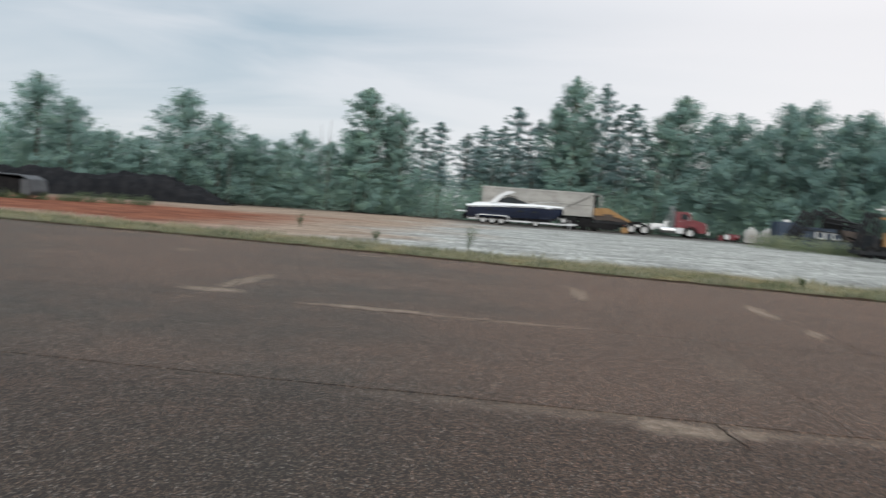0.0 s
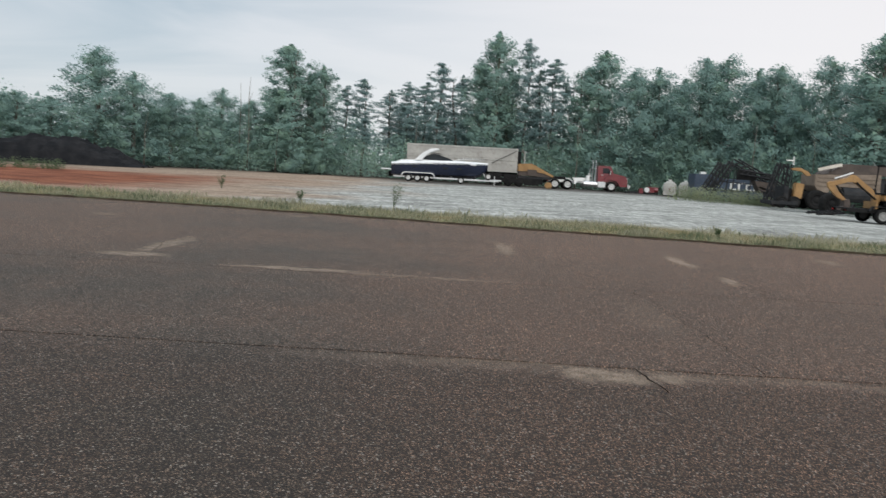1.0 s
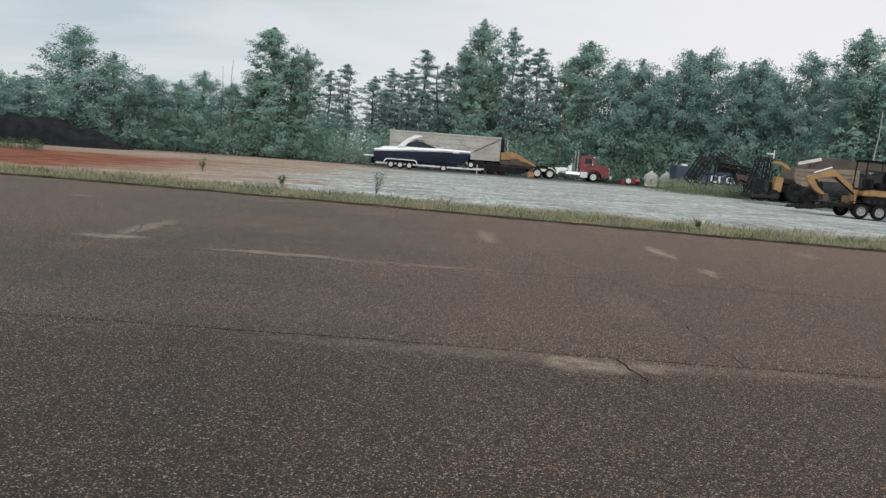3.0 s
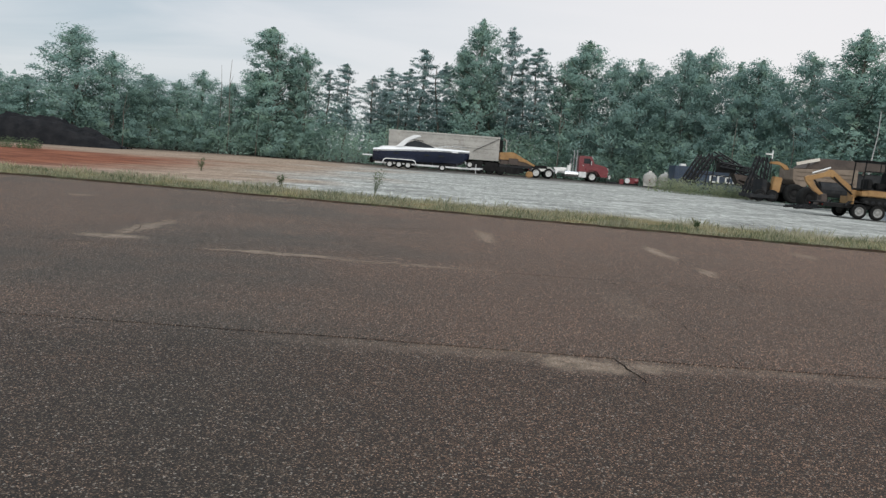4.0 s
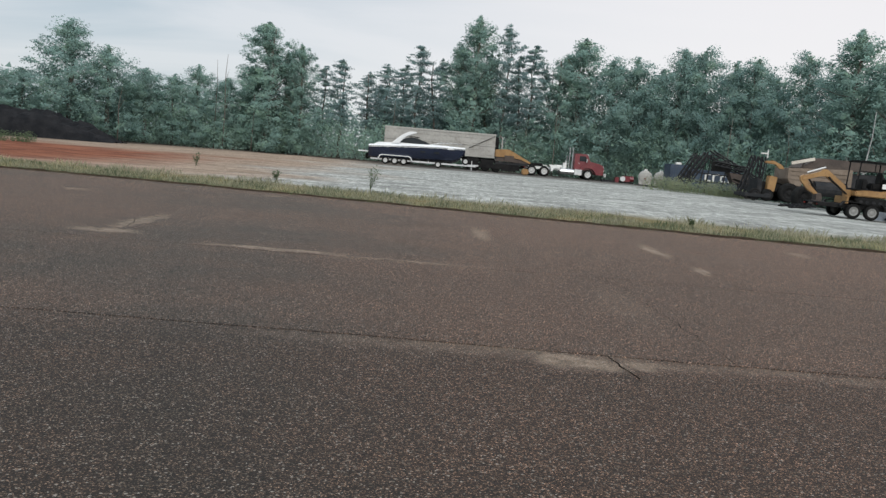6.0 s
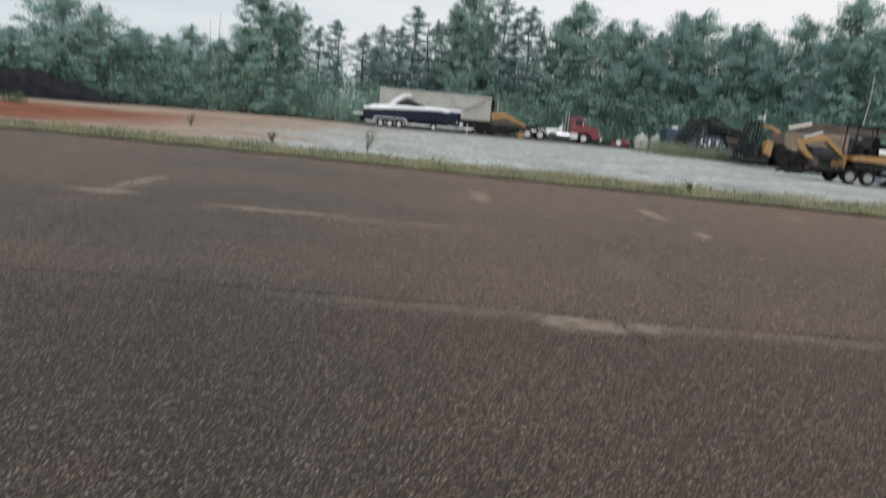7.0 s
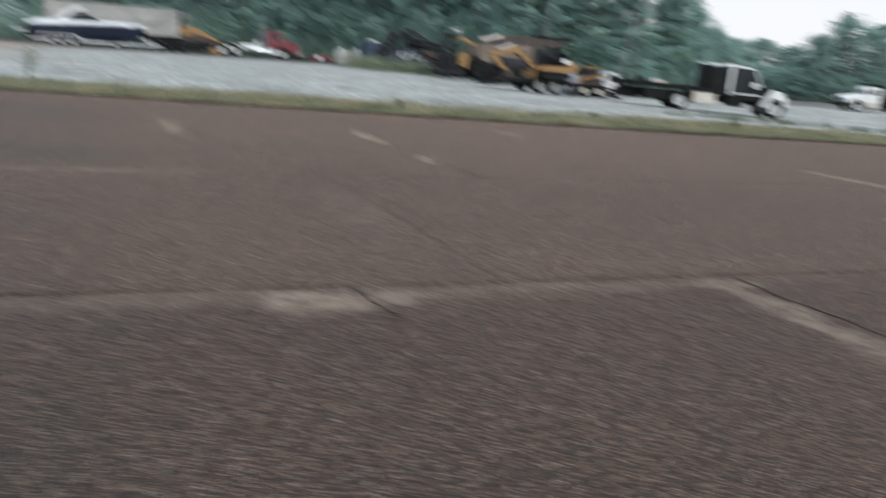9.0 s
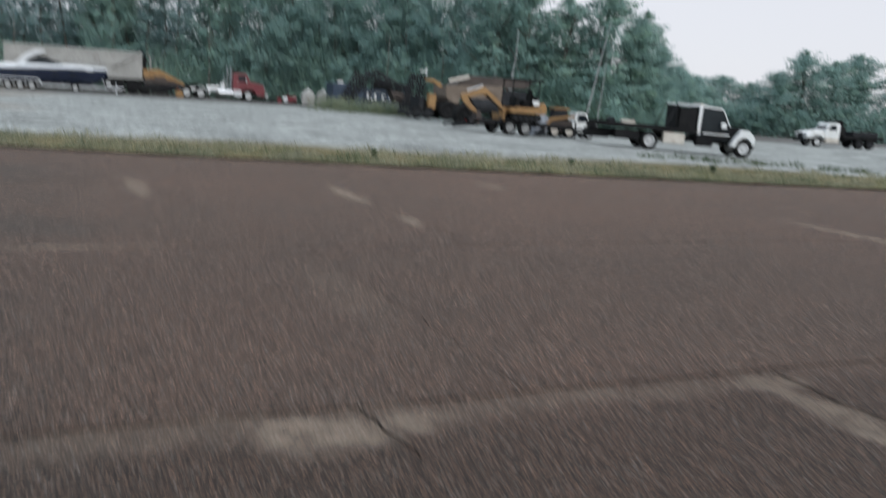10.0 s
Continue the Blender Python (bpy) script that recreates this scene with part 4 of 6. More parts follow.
# ---- tipping trailer, low loader, tractor ----
def tipping_trailer(x, y):
    t = group_at("tipping_trailer", pose(x, y, 0), "long grey aluminium tipping trailer with panelled sides", "trailer")
    L = 12.0
    part("body", boxed(0, L, -1.22, 1.22, 1.42, 3.92, bevel=0.03), M_ALU, t)
    for side in (-1, 1):
        yy = side * 1.24
        for z0, z1 in ((3.78, 3.97), (2.62, 2.72), (1.40, 1.55)):
            part("rail", boxed(-0.04, L + 0.04, yy - 0.05, yy + 0.05, z0, z1, bevel=0.01), M_ALU, t)
        for k in range(15):
            px = 0.1 + k * (L - 0.2) / 14
            part("rib", boxed(px - 0.05, px + 0.05, yy - 0.05, yy + 0.05, 1.5, 3.8, bevel=0.015), M_ALU, t)
        for k in range(14):
            px = 0.1 + (k + 0.5) * (L - 0.2) / 14
            for z0, z1 in ((1.66, 2.02), (2.16, 2.5), (2.84, 3.2), (3.4, 3.62)):
                part("panel", boxed(px - 0.24, px + 0.24, yy - 0.03, yy + 0.03, z0, z1, bevel=0.02), M_ALU, t)
        bm = bmesh.new()
        tube(bm, [(9.2, side * 1.33, 2.3), (11.9, side * 1.33, 3.75)], 0.03, 6)
        part("tarp_arm", bm, M_DARKSTEEL, t)
    bm = bmesh.new()
    tube(bm, [(L + 0.15, -0.95, 1.2), (L + 0.2, -0.95, 3.3), (L + 0.5, -0.95, 3.95), (L + 0.75, -0.95, 3.6), (L + 0.8, -0.95, 1.2)], 0.07, 8)
    part("front_guard", bm, M_ALU, t)
    part("bulkhead", boxed(L + 0.05, L + 0.4, -1.1, 1.1, 1.4, 3.7, bevel=0.04), M_BLACK, t, "dark front bulkhead with tipping ram")
    part("chassis", boxed(0.3, L + 0.6, -0.5, 0.5, 1.0, 1.38), M_BLACK, t)
    for k in range(2):
        for side in (-1, 1):
            wheel(t, 1.4 + 1.25 * k, side * 1.05, 0.52, 0.52, 0.5, M_RIM, side)
    for side in (-1, 1):
        bm = boxed(9.2, 9.35, side * 0.7 - 0.07, side * 0.7 + 0.07, 0.05, 1.1)
        box(bm, 9.1, 9.45, side * 0.7 - 0.15, side * 0.7 + 0.15, 0.0, 0.06)
        part("landing_leg", bm, M_BLACK, t)
    return t


tipping_trailer(-6.75, 92.0)


def low_loader(x, y):
    t = group_at("low_loader_trailer", pose(x, y, 0), "black low-loader trailer coupled to the tractor", "trailer")
    part("deck", boxed(-0.6, 5.2, -1.25, 1.25, 0.62, 0.85, bevel=0.03), M_BLACK, t)
    for side in (-1, 1):
        part("side_beam", boxed(-0.6, 5.2, side * 1.2 - 0.06, side * 1.2 + 0.06, 0.34, 0.7, bevel=0.02), M_BLACK, t)
    part("winch_box", boxed(-0.2, 0.95, -1.0, 1.0, 0.85, 1.3, bevel=0.06), M_BLACK, t, "dark winch housing")
    part("tool_locker", boxed(1.15, 2.5, -1.1, -0.3, 0.85, 1.22, bevel=0.03), M_BLACK, t)
    part("coiled_hose", tube(bmesh.new(), [(1.3 + 0.9 * math.cos(k * 0.5) * 0.4, -0.2 + 0.4 * math.sin(k * 0.5), 0.92 + 0.012 * k) for k in range(26)], 0.06, 6), M_RUBBER, t)
    bm = prism(bmesh.new(), [(4.9, 0.55), (5.4, 0.85), (5.5, 1.22), (7.6, 1.3), (7.6, 1.05), (5.9, 0.98), (5.6, 0.55)], -0.55, 0.55, 0.02)
    part("gooseneck", bm, M_BLACK, t)
    for k in range(3):
        for side in (-1, 1):
            wheel(t, 0.6 + 1.1 * k, side * 1.0, 0.42, 0.42, 0.4, M_BLACK, side)
    for k in range(5):
        part("side_bracket", boxed(0.3 + k, 0.45 + k, -1.36, -1.25, 0.5, 0.8), M_BLACK, t)
    part("side_box", boxed(3.3, 4.8, -1.3, -0.9, 0.2, 0.62, bevel=0.02), M_BLACK, t)
    part("ramp_panel", boxed(-0.3, 0.02, -1.2, 1.2, 0.5, 1.15, bevel=0.02), M_DARKSTEEL, t)
    return t


low_loader(2.5, 87.5)

hop = group_at("feed_hopper", pose(5.15, 87.5, 0.86), "yellow sloped feed hopper loaded on the low loader", "machine")
part("side_plate", prism(bmesh.new(), [(0.0, 0.75), (0.05, 1.5), (1.35, 1.58), (3.65, 0.42), (3.6, 0.26), (2.6, 0.62), (1.5, 0.8)], -1.05, -0.97, 0.01), M_YELLOW, hop)
part("side_plate", prism(bmesh.new(), [(0.0, 0.75), (0.05, 1.5), (1.35, 1.58), (3.65, 0.42), (3.6, 0.26), (2.6, 0.62), (1.5, 0.8)], 0.97, 1.05, 0.01), M_YELLOW, hop)
part("bed", prism(bmesh.new(), [(0.1, 0.3), (0.1, 1.2), (1.5, 1.2), (3.55, 0.36), (3.5, 0.25)], -0.96, 0.96, 0.01), M_RUST, hop, "rust-brown hopper bed")
part("base_frame", boxed(0.0, 3.4, -1.0, 1.0, 0.0, 0.26, bevel=0.02), M_DARKSTEEL, hop)
part("drive_box", boxed(0.9, 1.9, -1.14, -0.98, 0.3, 0.95, bevel=0.03), M_RUST, hop, "rust-brown drive guard")
for k in range(4):
    part("stiffener", boxed(0.2 + 0.45 * k, 0.28 + 0.45 * k, -1.1, -1.05, 0.8, 1.45), M_YELLOW, hop)
guard = group_at("counterweight", pose(8.15, 84.9, 0), "small yellow cast counterweight on the ground", "machine part")
part("casting", boxed(-0.35, 0.35, -0.25, 0.25, 0.0, 0.62, bevel=0.12), M_YELLOW, guard)
part("lifting_eye", boxed(-0.08, 0.08, -0.04, 0.04, 0.6, 0.75, bevel=0.02), M_DARKSTEEL, guard)


def tractor(x, y):
    t = group_at("tractor_truck", pose(x, y, 0), "dark red bonneted road tractor with twin chrome stacks", "truck")
    for side in (-1, 1):
        part("frame_rail", boxed(-0.7, 7.3, side * 0.43 - 0.05, side * 0.43 + 0.05, 0.72, 0.98), M_TRUCKWHITE if side < 0 else M_BLACK, t)
        for k in range(2):
            wheel(t, 1.3 * k, side * 1.0, 0.52, 0.52, 0.5, M_RIM, side)
        wheel(t, 5.8, side * 1.05, 0.52, 0.52, 0.3, M_RIM, side)
        bm = bmesh.new()
        tube(bm, [(2.95, side * 1.0, 0.68), (4.35, side * 1.0, 0.68)], 0.3, 16)
        part("fuel_tank", bm, M_CHROME, t, "polished cylindrical fuel tank")
        part("tank_step", boxed(4.4, 5.15, side * 1.0 - 0.28, side * 1.0 + 0.28, 0.4, 0.98, bevel=0.03), M_GALV, t)
        bm = bmesh.new()
        tube(bm, [(4.12, side * 1.02, 0.95), (4.12, side * 1.02, 2.9), (4.04, side * 1.02, 3.16)], 0.085, 10)
        part("exhaust_stack", bm, M_CHROME, t)
        bm = bmesh.new()
        tube(bm, [(3.82, side * 0.9, 1.0), (3.82, side * 0.9, 2.35)], 0.06, 8)
        part("air_intake", bm, M_CHROME, t)
        part("mudguard", prism(bmesh.new(), [(-0.65, 1.0), (-0.4, 1.16), (1.7, 1.16), (2.0, 0.95), (2.05, 0.6), (1.97, 0.6), (1.9, 0.9), (1.65, 1.08), (-0.4, 1.08)], side * 1.0 - 0.3, side * 1.0 + 0.3) if side > 0 else
             prism(bmesh.new(), [(1.75, 1.25), (2.5, 1.25), (3.0, 0.98), (2.3, 0.9), (2.1, 0.6), (2.0, 0.6), (1.95, 0.98)], -1.25, -0.7), M_TRUCKWHITE, t)
        out = [(5.05, 0.62), (5.2, 0.95), (5.45, 1.16), (5.9, 1.2), (6.3, 1.08), (6.55, 0.8), (6.65, 0.55), (7.35, 0.55), (7.42, 1.3), (6.6, 1.5), (5.2, 1.5), (5.0, 1.1)]
        part("wing", prism(bmesh.new(), out, side * 0.98 - 0.22, side * 0.98 + 0.22, 0.02), M_RED, t)
        part("headlamp", boxed(7.30, 7.46, side * 0.98 - 0.13, side * 0.98 + 0.13, 0.95, 1.15, bevel=0.03), M_CHROME, t)
        part("mirror", boxed(5.55, 5.62, side * 1.28 - 0.1, side * 1.28 + 0.1, 1.7, 2.15, bevel=0.02), M_CHROME, t)
    cab = part("cab", prism(bmesh.new(), [(4.35, 0.95), (4.35, 2.5), (4.5, 2.62), (5.55, 2.62), (5.72, 2.5), (6.0, 1.85), (6.0, 0.95)], -1.02, 1.02, 0.05), M_RED, t)
    for side in (-1, 1):
        part("side_window", prism(bmesh.new(), [(4.85, 1.85), (4.85, 2.38), (5.45, 2.38), (5.75, 1.85)], side * 1.03 - 0.01, side * 1.03 + 0.01), M_GLASS, cab)
        part("door_handle", boxed(4.75, 4.9, side * 1.045 - 0.012, side * 1.045 + 0.012, 1.62, 1.67), M_CHROME, cab)
    bm = prism(bmesh.new(), [(5.66, 2.4), (5.70, 2.42), (5.97, 1.9), (5.93, 1.88)], -0.88, 0.88)
    part("windscreen", bm, M_GLASS, cab)
    part("visor", boxed(5.5, 5.85, -0.95, 0.95, 2.5, 2.58, bevel=0.02), M_CHROME, cab, "bright sun visor")
    part("bonnet", prism(bmesh.new(), [(5.9, 0.98), (5.95, 1.9), (7.2, 1.66), (7.42, 1.5), (7.45, 0.7), (6.0, 0.7)], -0.78, 0.78, 0.08), M_RED, t)
    part("grille", boxed(7.43, 7.52, -0.52, 0.52, 0.72, 1.56, bevel=0.03), M_CHROME, t)
    part("bumper", boxed(7.45, 7.72, -1.15, 1.15, 0.42, 0.78, bevel=0.05), M_CHROME, t)
    part("air_tank", boxed(2.4, 3.3, -0.35, 0.35, 1.0, 1.28, bevel=0.05), M_TRUCKWHITE, t)
    bm = bmesh.new()
    tube(bm, [(3.45, -0.55, 0.98), (3.45, -0.55, 1.5), (3.6, -0.5, 1.62)], 0.22, 12)
    part("air_cleaner", bm, M_TRUCKWHITE, t)
    part("fifth_wheel", boxed(0.1, 1.2, -0.45, 0.45, 1.0, 1.12, bevel=0.03), M_BLACK, t)
    part("tail_lamp", boxed(-0.78, -0.7, -0.9, -0.7, 0.75, 0.9), M_LAMP_RED, t)
    return t


tractor(8.95, 87.5)

# ---- pump, tanks and containers ----
pump = group_at("pump_set", pose(18.7, 86, 0), "small red pump set on a skid", "machine")
part("skid", boxed(-0.7, 0.7, -0.4, 0.4, 0.0, 0.14), M_BLACK, pump)
part("engine", boxed(-0.5, 0.35, -0.3, 0.3, 0.14, 0.72, bevel=0.05), M_RED, pump)
part("housing", tube(bmesh.new(), [(0.3, 0, 0.45), (0.72, 0, 0.45)], 0.28, 14), M_RED, pump)
part("exhaust", tube(bmesh.new(), [(-0.1, 0, 0.7), (-0.1, 0, 1.25)], 0.05, 8), M_DARKSTEEL, pump)
part("fuel_can", boxed(-1.2, -0.78, -0.3, 0.3, 0.0, 0.55, bevel=0.05), M_RED, pump)
part("hose_drum", tube(bmesh.new(), [(-0.45, -0.42, 0.42), (-0.45, -0.3, 0.42)], 0.26, 16), M_GALV, pump, "grey hose drum")
bar = group_at("steel_bar_stack", pose(17.2, 86.3, 0), "low stack of dark steel bars on the ground", "steel")
for k in range(4):
    part("bar", boxed(-1.0, 1.0 - 0.15 * k, -0.4 + 0.2 * k, -0.24 + 0.2 * k, 0.0, 0.16 + 0.03 * (k % 2)), M_DARKSTEEL, bar)


def storage_tank(x, y):
    t = group_at("storage_tank", pose(x, y, 0, 0, 0, -14), "weathered pale steel storage tank on a cradle", "tank", "storage tanks")
    bm = bmesh.new()
    ring_wheel(bm, [(0.1, -0.92), (0.5, -0.9), (0.66, -0.82), (0.7, -0.7), (0.7, 0.7), (0.66, 0.82), (0.5, 0.9), (0.1, 0.92)], 24)
    for v in bm.verts:
        v.co.z += 0.74
    smooth(part("shell", bm, M_ALU, t))
    for k in (-0.55, 0.55):
        bm = bmesh.new()
        ring_wheel(bm, [(0.69, k - 0.04), (0.72, k - 0.04), (0.72, k + 0.04), (0.69, k + 0.04)], 24, False)
        for v in bm.verts:
            v.co.z += 0.74
        part("strap", bm, M_GALV, t)
    for k in (-0.5, 0.5):
        part("cradle", boxed(-0.5, 0.5, k - 0.08, k + 0.08, 0.0, 0.42, bevel=0.02), M_DARKSTEEL, t)
    part("hatch", tube(bmesh.new(), [(0, -0.5, 1.4), (0, -0.5, 1.6)], 0.16, 12), M_TRUCKWHITE, t)
    part("skirt", boxed(-0.62, 0.62, -0.86, 0.86, 0.0, 0.5, bevel=0.03), M_ALU, t)
    part("hose_reel", tube(bmesh.new(), [(0, -1.0, 0.62), (0, -0.9, 0.62)], 0.07, 12), M_RED, t, "faded red fitting")
    return t


storage_tank(20.75, 86.5)
storage_tank(22.35, 86.6)

hut = group_at("storage_cabin", pose(22.0, 81.5, 0), "dark blue steel cabin with a pale roof unit", "cabin")
part("body", boxed(-0.1, 1.75, 0, 2.4, 0.05, 2.3, bevel=0.03), M_BLUE, hut)
for k in range(7):
    part("corrugation", boxed(0.0 + 0.24 * k, 0.12 + 0.24 * k, -0.035, 0.0, 0.2, 2.2, bevel=0.01), M_BLUE, hut)
part("roof_unit", boxed(0.45, 1.0, 0.2, 0.8, 2.3, 2.52, bevel=0.04), M_TRUCKWHITE, hut, "pale roof vent unit")
part("sill", boxed(-0.15, 1.8, -0.05, 2.45, 0.0, 0.12), M_DARKSTEEL, hut)

bin_ = group_at("skip_container", pose(23.2, 79, 0), "dark blue steel container with large white lettering", "container")
part("body", boxed(0, 5.6, 0, 2.3, 0.15, 1.9, bevel=0.03), M_BLUE, bin_)
part("top_rail", boxed(-0.05, 5.65, -0.06, 0.06, 1.84, 1.98, bevel=0.01), M_BLUE, bin_)
for k in range(8):
    part("rib", boxed(0.1 + 0.76 * k, 0.2 + 0.76 * k, -0.05, 0.0, 0.2, 1.84, bevel=0.01), M_BLUE, bin_)
for k, (w, h) in enumerate(((0.58, 0.72), (0.66, 0.72), (0.5, 0.62), (0.4, 0.6), (0.5, 0.52), (0.42, 0.48))):
    bm = boxed(1.3 + 0.74 * k, 1.3 + 0.74 * k + w * 0.28, -0.066, -0.056, 0.95, 0.95 + h)
    box(bm, 1.3 + 0.74 * k, 1.3 + 0.74 * k + w, -0.066, -0.056, 0.95 + h - 0.13, 0.95 + h)
    if k % 2 == 0:
        box(bm, 1.3 + 0.74 * k, 1.3 + 0.74 * k + w, -0.066, -0.056, 0.95, 1.08)
    part("letter_block", bm, M_TRUCKWHITE, bin_, "white block of the lettering")
for k in (0.4, 5.2):
    part("skid_beam", boxed(k - 0.15, k + 0.15, 0.05, 2.25, 0.0, 0.15), M_DARKSTEEL, bin_)


# ---- conveyor frames and scrap steel ----
def truss(name, a, b, depth, width, bays, material, label):
    """A lattice frame from a to b: four chords and zigzag braces."""
    a, b = Vector(a), Vector(b)
    t = group_at(name, pose(a.x, a.y, 0), label, "steel frame", "scrap steel frames")
    d = (b - a)
    n = Vector((-d.z, 0, d.x)).normalized() * depth
    w = Vector((0, width, 0))
    o = Vector((a.x, a.y, 0))
    for off in (Vector(), n, w, n + w):
        part("chord", tube(bmesh.new(), [a - o + off, b - o + off], 0.07, 4), material, t)
    for k in range(bays):
        p, q = a - o + d * (k / bays), a - o + d * ((k + 1) / bays)
        for off in (Vector(), w):
            bm = tube(bmesh.new(), [p + off, q + n + off], 0.045, 4)
            part("brace", bm, material, t)
    return t


truss("conveyor_frame", (20.4, 72, 0.75), (21.75, 72, 3.15), 0.32, 0.9, 6, M_DARKSTEEL, "grey conveyor frame leaning upward")
truss("conveyor_frame", (21.15, 72, 0.7), (22.7, 72, 3.3), 0.36, 0.9, 6, M_DARKSTEEL, "dark conveyor frame leaning upward")
truss("conveyor_frame", (22.7, 72.2, 3.2), (26.8, 72.2, 1.15), 0.5, 1.1, 8, M_DARKSTEEL, "dark lattice conveyor sloping down")
truss("conveyor_frame", (23.0, 71.6, 2.4), (26.0, 71.6, 2.05), 0.35, 0.8, 7, M_DARKSTEEL, "dark lattice conveyor lying across supports")
truss("conveyor_frame", (23.4, 65.5, 0.1), (24.3, 65.5, 3.3), 0.3, 0.6, 6, M_DARKSTEEL, "dark upright steel lattice post")
truss("conveyor_frame", (24.7, 65.5, 0.1), (24.9, 65.5, 3.3), 0.3, 0.6, 6, M_DARKSTEEL, "dark upright steel lattice post")
legs = group_at("trestle", pose(23.3, 71.9, 0), "dark steel trestle holding the conveyors up", "steel frame")
for px, py, top in ((-1.1, 0.1, 2.5), (-0.4, 0.6, 3.2), (0.9, 0.2, 2.6), (2.4, 0.5, 1.9), (-2.2, 0.4, 1.5), (3.4, 0.6, 1.4)):
    part("leg", tube(bmesh.new(), [(px - 0.3, py, 0), (px, py, top)], 0.06, 6), M_DARKSTEEL, legs)
for z0, z1 in ((0.9, 1.0), (1.7, 1.5)):
    part("cross_tie", tube(bmesh.new(), [(-2.2, 0.4, z0), (3.2, 0.5, z1)], 0.05, 6), M_DARKSTEEL, legs)
part("mesh_plate", boxed(-0.5, 1.2, 0.1, 0.14, 1.9, 2.7, bevel=0.01), M_BLACK, legs, "dark screen plate")
part("hopper_shell", prism(bmesh.new(), [(1.0, 1.9), (2.9, 1.7), (2.6, 0.9), (1.5, 0.9)], -0.2, 0.9, 0.02), M_RUST, legs, "rusty hopper shell")
mast = group_at("work_lamp_mast", pose(24.6, 64.6, 0), "thin mast with a pale work lamp on top", "lamp")
part("mast", tube(bmesh.new(), [(0, 0, 0), (0.1, 0, 3.75)], 0.035, 6), M_DARKSTEEL, mast)
part("lamp_head", boxed(-0.45, 0.05, -0.08, 0.08, 3.5, 3.6, bevel=0.02), M_TRUCKWHITE, mast)
part("lamp_shield", boxed(0.05, 0.12, -0.06, 0.06, 3.2, 3.85, bevel=0.02), M_TRUCKWHITE, mast)


def scrap_pile(x, y):
    """Bent plates, beams and a drum thrown together under the conveyors."""
    rg = random.Random(17)
    t = group_at("scrap_pile", pose(x, y, 0), "dark heap of bent steel plates and beams under the conveyors", "scrap")
    for k in range(9):
        px, py, z = rg.uniform(-0.9, 0.9), rg.uniform(-0.6, 0.6), 0.12 + 0.13 * k
        tilt = Euler((rg.uniform(-0.5, 0.5), rg.uniform(-0.35, 0.35), rg.uniform(-0.6, 0.6)))
        part("plate", boxed(px - 0.7, px + 0.7, py - 0.45, py + 0.45, z, z + 0.05, bevel=0.012, turn=tilt), M_RUST if k % 4 == 0 else M_DARKSTEEL, t)
    for k in range(7):
        px, lean = rg.uniform(-1.1, 1.1), rg.uniform(-0.6, 0.6)
        part("beam", tube(bmesh.new(), [(px, -0.5, 0.0), (px + lean, 0.3, rg.uniform(1.1, 2.1))], 0.07, 4), M_DARKSTEEL, t)
    part("drum", tube(bmesh.new(), [(-0.6, -0.75, 0.32), (0.3, -0.85, 0.32)], 0.32, 14), M_BLACK, t)
    return t


scrap_pile(25.4, 69.0)


